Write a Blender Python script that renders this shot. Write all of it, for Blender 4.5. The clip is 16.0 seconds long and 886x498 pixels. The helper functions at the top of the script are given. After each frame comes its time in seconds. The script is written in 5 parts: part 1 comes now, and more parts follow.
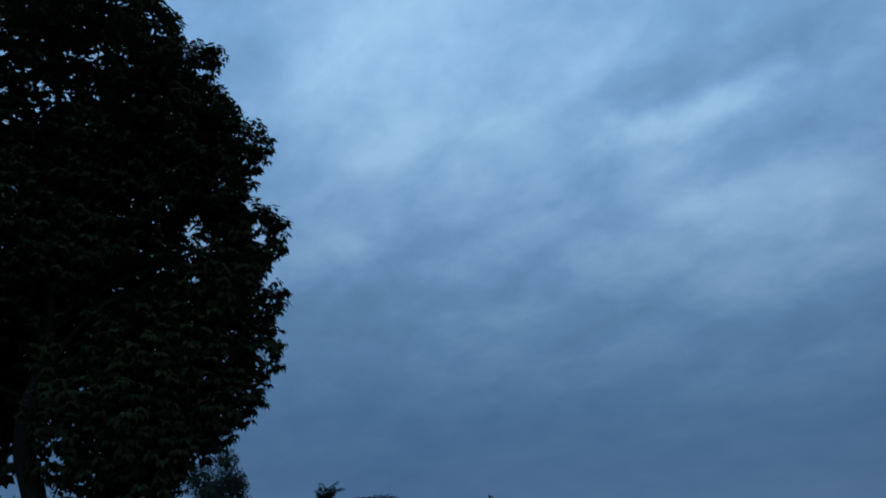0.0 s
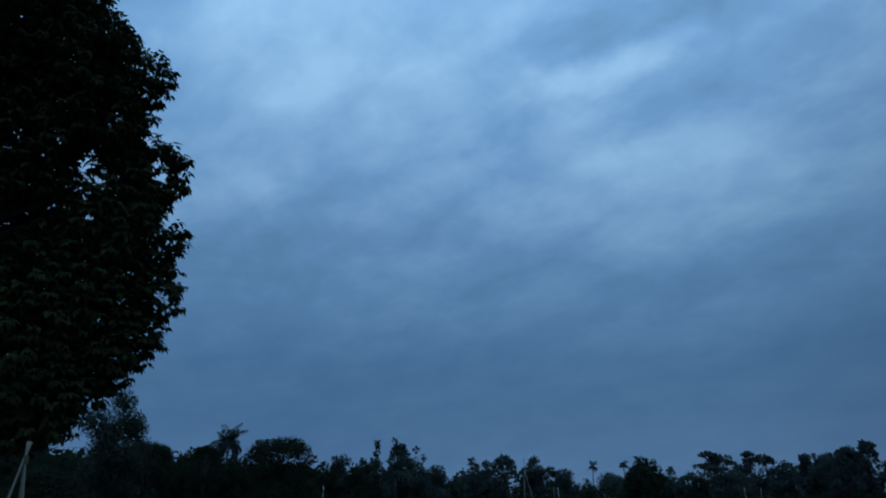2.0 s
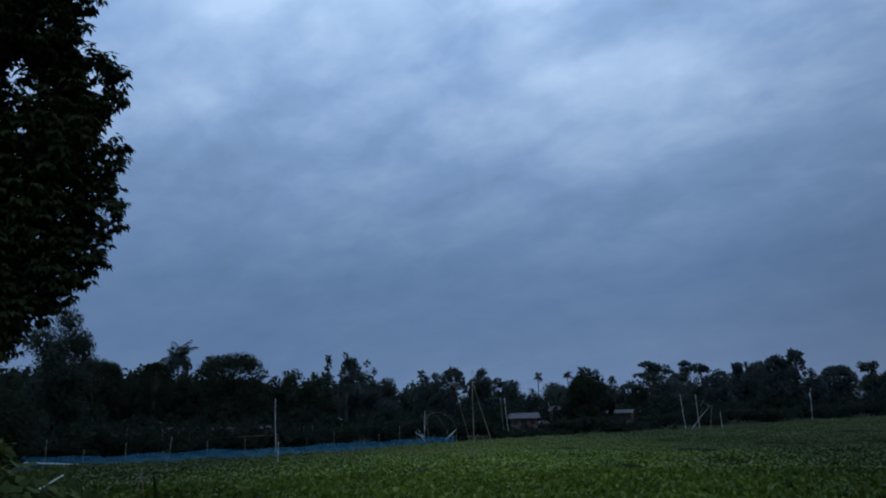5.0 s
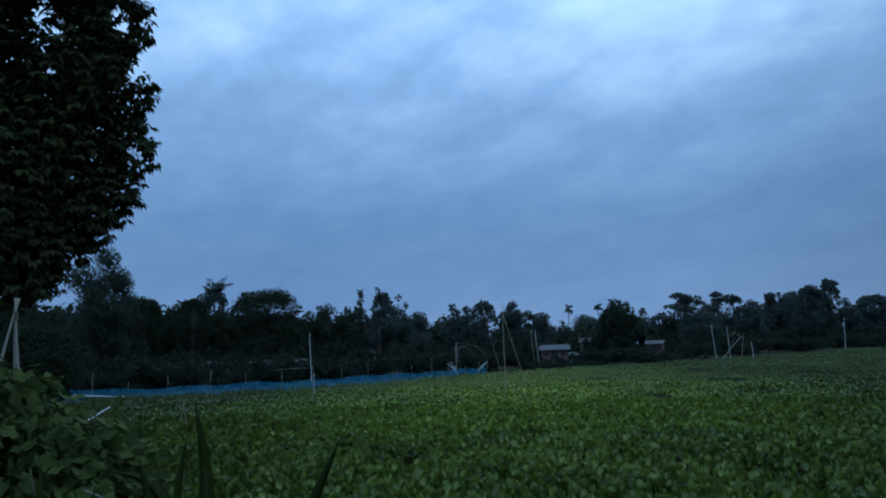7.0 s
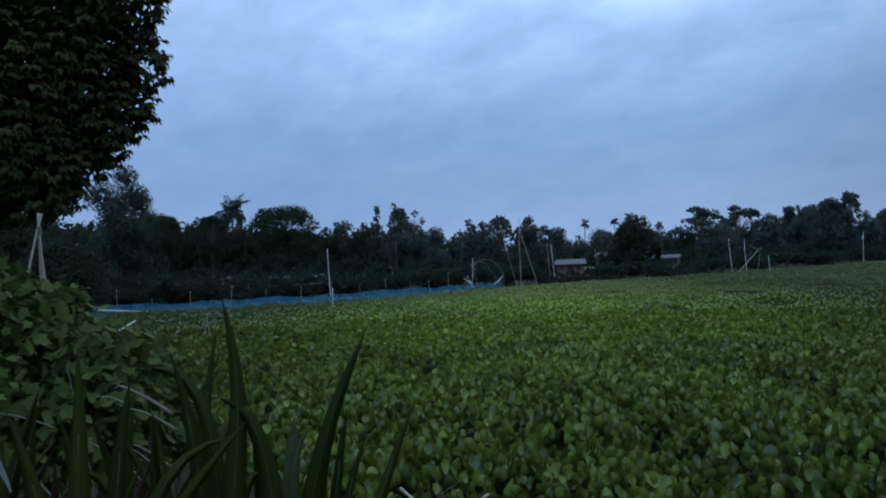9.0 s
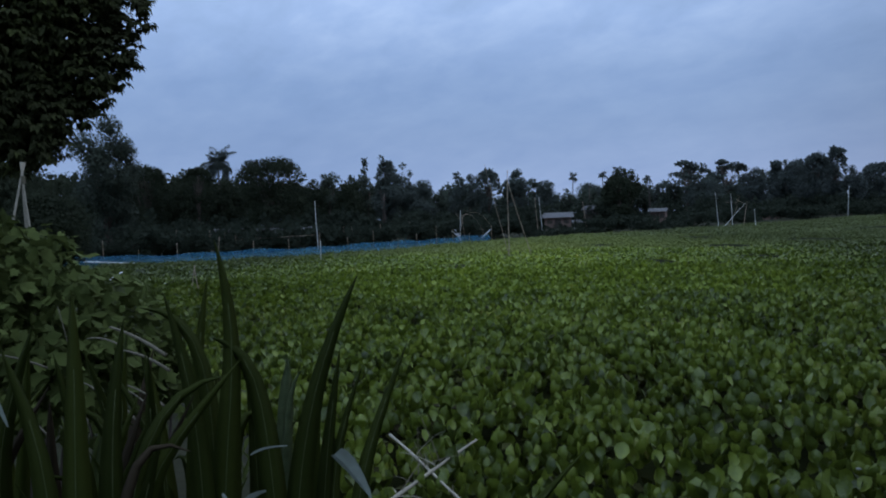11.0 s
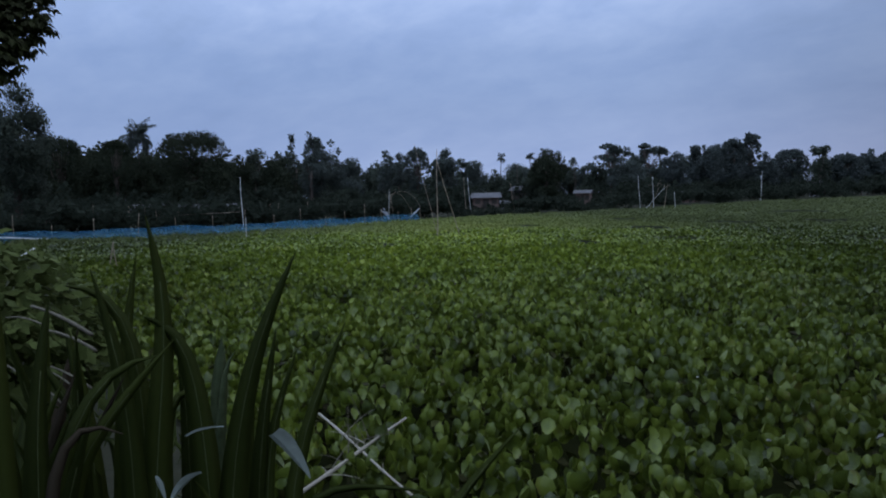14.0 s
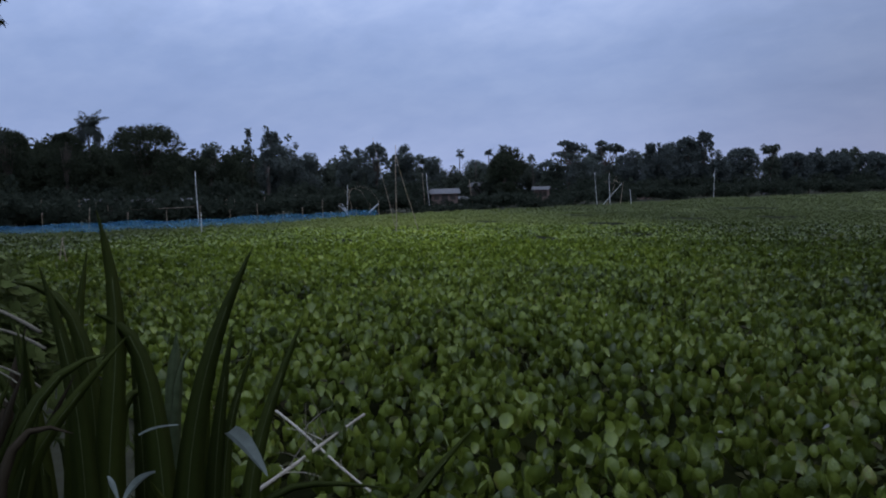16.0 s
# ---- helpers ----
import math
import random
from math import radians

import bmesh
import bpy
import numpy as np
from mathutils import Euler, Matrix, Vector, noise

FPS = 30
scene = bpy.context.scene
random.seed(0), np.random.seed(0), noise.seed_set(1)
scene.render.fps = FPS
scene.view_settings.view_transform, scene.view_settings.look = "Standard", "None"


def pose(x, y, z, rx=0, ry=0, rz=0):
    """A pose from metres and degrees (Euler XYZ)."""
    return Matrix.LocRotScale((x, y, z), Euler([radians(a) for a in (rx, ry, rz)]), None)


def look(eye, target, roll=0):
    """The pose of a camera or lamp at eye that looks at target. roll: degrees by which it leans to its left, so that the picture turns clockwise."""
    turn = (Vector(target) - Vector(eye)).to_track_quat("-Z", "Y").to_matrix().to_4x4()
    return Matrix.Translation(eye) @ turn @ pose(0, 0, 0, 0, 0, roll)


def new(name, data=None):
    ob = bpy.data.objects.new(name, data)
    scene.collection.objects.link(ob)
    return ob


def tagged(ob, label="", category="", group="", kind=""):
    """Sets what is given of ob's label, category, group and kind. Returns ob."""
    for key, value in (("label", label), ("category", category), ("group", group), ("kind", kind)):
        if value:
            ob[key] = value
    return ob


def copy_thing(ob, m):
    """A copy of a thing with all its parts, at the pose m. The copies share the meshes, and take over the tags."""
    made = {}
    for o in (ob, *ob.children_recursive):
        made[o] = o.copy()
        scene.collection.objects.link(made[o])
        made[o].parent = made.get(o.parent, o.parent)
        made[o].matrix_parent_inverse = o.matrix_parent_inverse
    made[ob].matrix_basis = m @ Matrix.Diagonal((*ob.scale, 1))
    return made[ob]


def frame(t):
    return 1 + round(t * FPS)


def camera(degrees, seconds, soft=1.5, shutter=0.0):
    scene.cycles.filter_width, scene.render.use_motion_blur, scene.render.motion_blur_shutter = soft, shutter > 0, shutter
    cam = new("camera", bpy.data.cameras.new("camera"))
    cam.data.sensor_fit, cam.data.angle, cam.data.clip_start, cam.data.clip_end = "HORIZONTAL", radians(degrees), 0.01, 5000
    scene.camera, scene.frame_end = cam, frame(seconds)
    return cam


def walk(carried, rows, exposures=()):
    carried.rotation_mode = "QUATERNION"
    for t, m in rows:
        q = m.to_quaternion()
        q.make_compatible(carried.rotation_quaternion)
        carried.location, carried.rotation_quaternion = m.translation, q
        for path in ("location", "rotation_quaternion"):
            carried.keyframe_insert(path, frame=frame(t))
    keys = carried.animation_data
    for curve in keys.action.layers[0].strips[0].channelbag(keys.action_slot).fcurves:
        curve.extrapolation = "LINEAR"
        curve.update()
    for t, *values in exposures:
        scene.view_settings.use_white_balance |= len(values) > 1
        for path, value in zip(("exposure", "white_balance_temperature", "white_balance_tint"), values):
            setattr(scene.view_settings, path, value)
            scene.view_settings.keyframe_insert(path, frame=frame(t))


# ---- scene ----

# ================= camera and walk =================
cam = camera(60.84, 16.0, soft=2.0)
WALK = [
    # t, x, y, z, yaw, pitch, roll
    (0.0, -0.02, 0.0, 1.53, 16.35, 23.05, -0.15), (0.5, 0.00, 0.0, 1.53, 14.69, 22.38, -0.21),
    (1.0, 0.02, 0.0, 1.54, 12.86, 21.13, -0.25), (1.5, 0.03, 0.0, 1.55, 11.07, 20.12, -0.37),
    (2.0, 0.04, 0.0, 1.56, 9.27, 18.93, -0.60), (2.5, 0.04, 0.0, 1.56, 7.75, 17.73, -0.73),
    (3.0, 0.04, 0.0, 1.56, 6.69, 16.67, -0.82), (3.5, 0.04, 0.0, 1.56, 5.82, 15.71, -0.98),
    (4.3, 0.04, 0.0, 1.56, 5.25, 14.05, -1.35), (5.2, 0.04, 0.0, 1.55, 5.55, 12.15, -1.75),
    (6.0, 0.04, 0.0, 1.55, 6.45, 10.49, -1.97), (6.5, 0.04, 0.0, 1.55, 7.38, 9.14, -2.06),
    (7.0, 0.04, 0.0, 1.55, 7.88, 7.65, -2.04), (7.5, 0.04, 0.0, 1.55, 8.29, 5.96, -2.04),
    (8.0, 0.04, 0.0, 1.54, 8.70, 4.24, -2.04), (8.5, 0.03, 0.0, 1.53, 9.11, 2.62, -2.15),
    (9.0, 0.03, 0.0, 1.52, 9.34, 1.31, -2.30), (9.8, 0.03, 0.0, 1.51, 9.45, -0.55, -2.30),
    (10.7, 0.02, 0.0, 1.50, 8.90, -1.95, -2.15), (11.5, 0.02, 0.0, 1.50, 7.54, -2.70, -1.97),
    (12.0, 0.02, 0.0, 1.50, 6.10, -2.98, -1.75), (12.5, 0.01, 0.0, 1.50, 5.45, -3.39, -1.73),
    (13.0, 0.01, 0.0, 1.50, 4.60, -3.72, -1.61), (13.5, 0.01, 0.0, 1.50, 3.77, -3.91, -1.48),
    (14.0, 0.00, 0.0, 1.50, 3.13, -4.03, -1.28), (14.5, 0.00, 0.0, 1.50, 1.99, -4.13, -1.19),
    (15.0, 0.00, 0.0, 1.50, 1.00, -4.20, -1.07), (15.5, 0.00, 0.0, 1.50, 0.42, -4.31, -0.98),
    (16.0, 0.00, 0.0, 1.50, 0.00, -4.41, -0.98),
]
EXPOSURES = [(0.0, -0.62, 5450, -5), (1.2, -0.62, 5250, -7), (2.5, -0.57, 5180, -8), (3.5, -0.47, 5450, -2), (6.0, 0.14, 6300, 9), (6.5, 0.28, 5750, 4), (7.0, 0.34, 5550, -1), (7.5, 0.45, 5950, 2), (8.0, 0.56, 6100, 3),
             (9.0, 0.84, 6350, 6), (11.5, 0.80, 6950, 16), (12.5, 0.77, 7050, 20), (14.0, 0.86, 7000, 19), (16.0, 0.88, 7200, 23)]
walk(cam, [(t, pose(x, y, z, 90 + p, 0, w) @ pose(0, 0, 0, 0, 0, r)) for t, x, y, z, w, p, r in WALK], EXPOSURES)

# ================= sky and light =================
SUN_EL, SUN_AZ = radians(4.0), radians(60.0)


def node(tree, kind, **values):
    n = tree.nodes.new(kind)
    for key, value in values.items():
        if key in n.inputs:
            n.inputs[key].default_value = value
    return n


def make_sky():
    world = bpy.data.worlds.new("dusk_sky")
    scene.world = world
    world.use_nodes = True
    tr = world.node_tree
    tr.nodes.clear()
    ln = tr.links.new
    out = tr.nodes.new("ShaderNodeOutputWorld")
    bg = tr.nodes.new("ShaderNodeBackground")
    ln(bg.outputs[0], out.inputs[0])
    sky = tr.nodes.new("ShaderNodeTexSky")
    sky.sky_type = "NISHITA"
    sky.sun_disc = False
    sky.sun_elevation, sky.sun_rotation = SUN_EL, SUN_AZ
    sky.air_density, sky.dust_density, sky.ozone_density = 1.2, 1.0, 2.0
    tc = tr.nodes.new("ShaderNodeTexCoord")
    sep = tr.nodes.new("ShaderNodeSeparateXYZ")
    ln(tc.outputs["Generated"], sep.inputs[0])

    def math_node(op, a, b):
        m = tr.nodes.new("ShaderNodeMath")
        m.operation = op
        for k, v in enumerate((a, b)):
            if v is None:
                continue
            if isinstance(v, (int, float)):
                m.inputs[k].default_value = v
            else:
                ln(v, m.inputs[k])
        return m.outputs[0]

    up = math_node("MAXIMUM", sep.outputs[2], 0.0)
    lift = math_node("ADD", up, 0.14)
    px = math_node("DIVIDE", sep.outputs[0], lift)
    py = math_node("DIVIDE", sep.outputs[1], lift)
    flat = tr.nodes.new("ShaderNodeCombineXYZ")
    ln(px, flat.inputs[0])
    ln(py, flat.inputs[1])

    high = math_node("ADD", up, 0.34)
    deck = tr.nodes.new("ShaderNodeCombineXYZ")
    ln(math_node("DIVIDE", sep.outputs[0], high), deck.inputs[0])
    ln(math_node("DIVIDE", sep.outputs[1], high), deck.inputs[1])

    def layer(scale, stretch, turn, detail, rough, off, warp=0.0):
        mp = tr.nodes.new("ShaderNodeMapping")
        ln(deck.outputs[0], mp.inputs["Vector"])
        mp.vector_type = "TEXTURE"
        mp.inputs["Rotation"].default_value = (0, 0, radians(turn))
        mp.inputs["Scale"].default_value = (stretch, 1.0, 1.0)
        mp.inputs["Location"].default_value = (off, off * 0.7, 0)
        nz = tr.nodes.new("ShaderNodeTexNoise")
        ln(mp.outputs[0], nz.inputs["Vector"])
        nz.inputs["Scale"].default_value = scale
        nz.inputs["Detail"].default_value = detail
        nz.inputs["Roughness"].default_value = rough
        nz.inputs["Distortion"].default_value = warp
        return nz.outputs["Fac"]

    # a torn cloud deck whose streaks run towards the left of the far bank
    broad = layer(1.8, 1.7, -32, 3.0, 0.5, 3.1, 0.2)
    streak = layer(5.0, 2.0, -30, 5.0, 0.52, 7.7, 0.3)
    wisp = layer(9.0, 1.15, -38, 5.0, 0.56, 1.3, 0.25)
    s = math_node("ADD", math_node("MULTIPLY", broad, 0.36), math_node("MULTIPLY", streak, 0.32))
    s = math_node("ADD", s, math_node("MULTIPLY", wisp, 0.36))
    # the larger cloud banks: centre, run, length, width on the cloud deck, and thin (+) or thick (-)
    jit = tr.nodes.new("ShaderNodeTexNoise")
    jit.inputs["Scale"].default_value = 5.0
    jit.inputs["Detail"].default_value = 5.0
    ln(flat.outputs[0], jit.inputs["Vector"])
    wob = tr.nodes.new("ShaderNodeVectorMath")
    wob.operation = "MULTIPLY_ADD"
    ln(jit.outputs["Color"], wob.inputs[0])
    wob.inputs[1].default_value = (0.22, 0.22, 0)
    ln(flat.outputs[0], wob.inputs[2])
    for cx, cy, run, half, wide, tone in ((0.10, 1.28, -33, 0.17, 0.065, 0.19), (0.12, 1.14, -27, 0.30, 0.085, -0.12), (0.30, 1.37, -32, 0.28, 0.11, -0.10),
                                          (0.28, 1.78, -36, 0.42, 0.36, 0.15), (-0.30, 1.04, -3, 0.34, 0.36, 0.13), (-0.25, 2.25, 8, 1.3, 0.40, -0.07),
                                          (-0.55, 2.06, -12, 0.28, 0.10, 0.08), (-0.73, 1.60, -37, 0.14, 0.13, 0.07), (-0.47, 1.23, -12, 0.16, 0.08, 0.07),
                                          (0.36, 1.06, -37, 0.22, 0.12, -0.08), (0.05, 1.55, -30, 0.4, 0.09, -0.05)):
        mp = tr.nodes.new("ShaderNodeMapping")
        mp.vector_type = "TEXTURE"
        mp.inputs["Location"].default_value = (cx + 0.11, cy + 0.11, 0)
        mp.inputs["Rotation"].default_value = (0, 0, radians(run))
        mp.inputs["Scale"].default_value = (half, wide, 1)
        ln(wob.outputs[0], mp.inputs["Vector"])
        far = tr.nodes.new("ShaderNodeVectorMath")
        far.operation = "LENGTH"
        ln(mp.outputs[0], far.inputs[0])
        soft = tr.nodes.new("ShaderNodeMapRange")
        soft.interpolation_type = "SMOOTHERSTEP"
        for k, v in ((1, 0.0), (2, 1.5), (3, tone), (4, 0.0)):
            soft.inputs[k].default_value = v
        ln(far.outputs["Value"], soft.inputs[0])
        s = math_node("ADD", s, soft.outputs[0])
    hold = tr.nodes.new("ShaderNodeMapRange")
    hold.interpolation_type = "SMOOTHSTEP"
    for k, v in ((1, 0.08), (2, 0.42), (3, 0.24), (4, 1.0)):
        hold.inputs[k].default_value = v
    ln(up, hold.inputs[0])
    s = math_node("ADD", math_node("MULTIPLY", math_node("SUBTRACT", s, 0.52), hold.outputs[0]), 0.52)
    ramp = tr.nodes.new("ShaderNodeValToRGB")
    ln(s, ramp.inputs[0])
    e = ramp.color_ramp.elements
    e[0].position, e[0].color = 0.34, (0.232, 0.355, 0.565, 1)
    e[1].position, e[1].color = 0.72, (0.56, 0.72, 0.98, 1)
    mid = e.new(0.50)
    mid.color = (0.33, 0.48, 0.765, 1)
    # thicker, darker cloud low over the far bank
    low = tr.nodes.new("ShaderNodeValToRGB")
    ln(up, low.inputs[0])
    g = low.color_ramp.elements
    g[0].position, g[0].color = 0.0, (0.47, 0.50, 0.55, 1)
    g[1].position, g[1].color = 0.60, (1.28, 1.28, 1.25, 1)
    for at, tone in ((0.11, (0.375, 0.425, 0.485)), (0.18, (0.405, 0.460, 0.520)), (0.25, (0.580, 0.620, 0.660)), (0.31, (0.73, 0.755, 0.78)), (0.40, (0.93, 0.94, 0.95))):
        g.new(at).color = (*tone, 1)
    mul = tr.nodes.new("ShaderNodeMix")
    mul.data_type, mul.blend_type = "RGBA", "MULTIPLY"
    mul.inputs[0].default_value = 1.0
    ln(ramp.outputs[0], mul.inputs[6])
    ln(low.outputs[0], mul.inputs[7])
    dim = tr.nodes.new("ShaderNodeMix")
    dim.data_type, dim.blend_type = "RGBA", "MULTIPLY"
    dim.inputs[0].default_value = 1.0
    dim.inputs[7].default_value = (0.08, 0.08, 0.08, 1)
    ln(sky.outputs[0], dim.inputs[6])
    mix = tr.nodes.new("ShaderNodeMix")
    mix.data_type = "RGBA"
    mix.inputs[0].default_value = 0.93
    ln(dim.outputs[2], mix.inputs[6])
    ln(mul.outputs[2], mix.inputs[7])
    # dimmed towards +x: lens vignetting on that side is put into the sky
    vignette = tr.nodes.new("ShaderNodeMapRange")
    vignette.interpolation_type = "SMOOTHSTEP"
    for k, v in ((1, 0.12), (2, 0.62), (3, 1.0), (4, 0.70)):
        vignette.inputs[k].default_value = v
    ln(sep.outputs[0], vignette.inputs[0])
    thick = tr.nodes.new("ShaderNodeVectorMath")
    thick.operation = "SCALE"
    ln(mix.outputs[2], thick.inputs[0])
    ln(vignette.outputs[0], thick.inputs["Scale"])
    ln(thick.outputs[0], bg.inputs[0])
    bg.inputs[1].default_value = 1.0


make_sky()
sun = new("sun", bpy.data.lights.new("sun", "SUN"))
sun.data.energy, sun.data.angle, sun.data.color = 0.12, radians(40), (1.0, 0.93, 0.88)
sun.matrix_world = look((0, 0, 60), (-math.sin(SUN_AZ) * 20, -math.cos(SUN_AZ) * 20, 30))

# ================= materials =================


def mat_base(name):
    m = bpy.data.materials.new(name)
    m.use_nodes = True
    t = m.node_tree
    return m, t, t.nodes["Principled BSDF"]


def ramp_node(t, stops):
    r = t.nodes.new("ShaderNodeValToRGB")
    e = r.color_ramp.elements
    e[0].position, e[0].color = stops[0][0], (*stops[0][1], 1)
    e[1].position, e[1].color = stops[-1][0], (*stops[-1][1], 1)
    for p, c in stops[1:-1]:
        e.new(p).color = (*c, 1)
    return r


def foliage(name, stops, rough=0.5, through_light=0.18, grain=30.0, per_object=False, spec=0.4, vary=0.62, painted_falloff=None, blotch=0.25, crinkle=0.0):
    """Leaves: tone by leaf, blotches and fine veins, light let through."""
    m, t, b = mat_base(name)
    ln = t.links.new
    geo = t.nodes.new("ShaderNodeNewGeometry")
    tc = t.nodes.new("ShaderNodeTexCoord")
    big = node(t, "ShaderNodeTexNoise", Scale=0.6, Detail=3.0)
    fine = node(t, "ShaderNodeTexNoise", Scale=grain, Detail=4.0)
    ln(tc.outputs["Object"], big.inputs["Vector"])
    ln(tc.outputs["Object"], fine.inputs["Vector"])
    a = t.nodes.new("ShaderNodeMath")
    a.operation = "MULTIPLY_ADD"
    info = t.nodes.new("ShaderNodeObjectInfo")
    ln(info.outputs["Random"] if per_object else geo.outputs["Random Per Island"], a.inputs[0])
    a.inputs[1].default_value = vary
    ln(big.outputs["Fac"], a.inputs[2])
    c = t.nodes.new("ShaderNodeMath")
    c.operation = "MULTIPLY_ADD"
    ln(fine.outputs["Fac"], c.inputs[0])
    c.inputs[1].default_value = blotch
    ln(a.outputs[0], c.inputs[2])
    d = t.nodes.new("ShaderNodeMath")
    d.operation = "SUBTRACT"
    ln(c.outputs[0], d.inputs[0])
    d.inputs[1].default_value = blotch / 2 + vary / 2
    r = ramp_node(t, stops)
    ln(d.outputs[0], r.inputs[0])
    tint = r.outputs[0]
    if painted_falloff is not None:
        # yellower leaves inside a ragged rim; brighter middle and dimmed surround paint lens vignetting
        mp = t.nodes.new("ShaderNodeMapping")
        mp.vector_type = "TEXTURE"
        mp.inputs["Location"].default_value, mp.inputs["Scale"].default_value = (*painted_falloff[0], 0), (*painted_falloff[1], 1)
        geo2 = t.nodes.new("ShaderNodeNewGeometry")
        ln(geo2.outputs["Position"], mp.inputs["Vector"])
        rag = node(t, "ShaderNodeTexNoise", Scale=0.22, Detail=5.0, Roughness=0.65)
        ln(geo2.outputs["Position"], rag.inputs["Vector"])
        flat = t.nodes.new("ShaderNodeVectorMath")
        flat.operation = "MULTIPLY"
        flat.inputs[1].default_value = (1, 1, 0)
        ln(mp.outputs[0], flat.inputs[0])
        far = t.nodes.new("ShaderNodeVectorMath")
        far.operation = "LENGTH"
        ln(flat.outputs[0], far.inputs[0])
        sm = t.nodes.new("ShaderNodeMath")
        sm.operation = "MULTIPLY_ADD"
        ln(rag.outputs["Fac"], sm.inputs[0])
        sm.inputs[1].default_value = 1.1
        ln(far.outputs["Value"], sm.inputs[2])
        dull = painted_falloff[2] if len(painted_falloff) > 2 else 0.27
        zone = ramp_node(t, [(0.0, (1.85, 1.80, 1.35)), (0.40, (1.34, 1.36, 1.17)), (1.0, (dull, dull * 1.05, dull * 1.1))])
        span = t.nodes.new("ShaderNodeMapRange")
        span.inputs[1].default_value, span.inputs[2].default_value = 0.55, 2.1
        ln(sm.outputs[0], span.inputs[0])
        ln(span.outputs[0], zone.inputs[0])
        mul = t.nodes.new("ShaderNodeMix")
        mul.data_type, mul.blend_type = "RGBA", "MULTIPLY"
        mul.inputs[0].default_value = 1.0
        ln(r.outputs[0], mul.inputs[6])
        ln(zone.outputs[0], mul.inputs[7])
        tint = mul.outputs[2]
    ln(tint, b.inputs["Base Color"])
    b.inputs["Roughness"].default_value = rough
    b.inputs["Specular IOR Level"].default_value = spec
    if crinkle:
        folds = node(t, "ShaderNodeTexNoise", Scale=75.0, Detail=2.0)
        ln(tc.outputs["Object"], folds.inputs["Vector"])
        bump = node(t, "ShaderNodeBump", Strength=crinkle, Distance=0.008 if not per_object else 0.002)
        if per_object:
            folds.inputs["Scale"].default_value = 7.0
        ln(folds.outputs["Fac"], bump.inputs["Height"])
        ln(bump.outputs[0], b.inputs["Normal"])
    tl = t.nodes.new("ShaderNodeBsdfTranslucent")
    ln(tint, tl.inputs[0])
    mx = t.nodes.new("ShaderNodeMixShader")
    mx.inputs[0].default_value = through_light
    ln(b.outputs[0], mx.inputs[1])
    ln(tl.outputs[0], mx.inputs[2])
    ln(mx.outputs[0], t.nodes["Material Output"].inputs[0])
    return m


def solid(name, dark, light, scale=20.0, rough=0.7, bump=0.3, stretch=(1, 1, 1), metal=0.0, big=1.5, spec=0.35):
    """A worn solid surface: stains at a large scale, grain and relief at a small one."""
    m, t, b = mat_base(name)
    ln = t.links.new
    tc = t.nodes.new("ShaderNodeTexCoord")
    mp = t.nodes.new("ShaderNodeMapping")
    mp.inputs["Scale"].default_value = stretch
    ln(tc.outputs["Object"], mp.inputs["Vector"])
    n1 = node(t, "ShaderNodeTexNoise", Scale=big, Detail=4.0)
    n2 = node(t, "ShaderNodeTexNoise", Scale=scale, Detail=6.0, Roughness=0.6)
    ln(mp.outputs[0], n1.inputs["Vector"])
    ln(mp.outputs[0], n2.inputs["Vector"])
    info = t.nodes.new("ShaderNodeObjectInfo")
    a = t.nodes.new("ShaderNodeMath")
    a.operation = "ADD"
    ln(n1.outputs["Fac"], a.inputs[0])
    ln(n2.outputs["Fac"], a.inputs[1])
    c = t.nodes.new("ShaderNodeMath")
    c.operation = "MULTIPLY_ADD"
    ln(info.outputs["Random"], c.inputs[0])
    c.inputs[1].default_value = 0.3
    ln(a.outputs[0], c.inputs[2])
    r = ramp_node(t, [(0.0, dark), (1.0, light)])
    s = t.nodes.new("ShaderNodeMapRange")
    s.inputs[1].default_value, s.inputs[2].default_value = 0.75, 1.5
    ln(c.outputs[0], s.inputs[0])
    ln(s.outputs[0], r.inputs[0])
    ln(r.outputs[0], b.inputs["Base Color"])
    b.inputs["Roughness"].default_value = rough
    b.inputs["Metallic"].default_value = metal
    b.inputs["Specular IOR Level"].default_value = spec
    bp = t.nodes.new("ShaderNodeBump")
    bp.inputs["Strength"].default_value = bump
    bp.inputs["Distance"].default_value = 0.02
    ln(n2.outputs["Fac"], bp.inputs["Height"])
    ln(bp.outputs[0], b.inputs["Normal"])
    return m


# centre and radii of the lens falloff painted into the plant colours
PAINTED_FALLOFF = ((-1.2, 32.0), (7.5, 26.0))
GREENS = [(0.0, (0.026, 0.038, 0.006)), (0.30, (0.074, 0.102, 0.013)), (0.60, (0.124, 0.163, 0.021)), (0.90, (0.185, 0.222, 0.034)), (1.0, (0.180, 0.156, 0.038))]
# far plants: olive greens with the distance haze mixed into the colour
HAZED_OLIVES = [(0.0, (0.090, 0.108, 0.036)), (0.5, (0.118, 0.138, 0.046)), (1.0, (0.142, 0.162, 0.056))]
HYACINTH = foliage("hyacinth_leaf", GREENS, rough=0.42, through_light=0.10, grain=45, spec=0.42, vary=0.70, painted_falloff=PAINTED_FALLOFF, blotch=0.55, crinkle=0.7)
HYACINTH_LEAF = foliage("single_hyacinth_leaf", GREENS, rough=0.42, through_light=0.10, grain=4, per_object=True, spec=0.42, vary=0.70, painted_falloff=PAINTED_FALLOFF, blotch=0.55, crinkle=0.7)
HYACINTH_MID = foliage("farther_hyacinth_leaf", GREENS, rough=0.40, through_light=0.16, grain=30, spec=0.24, vary=0.62, painted_falloff=(*PAINTED_FALLOFF, 0.48), blotch=0.4)
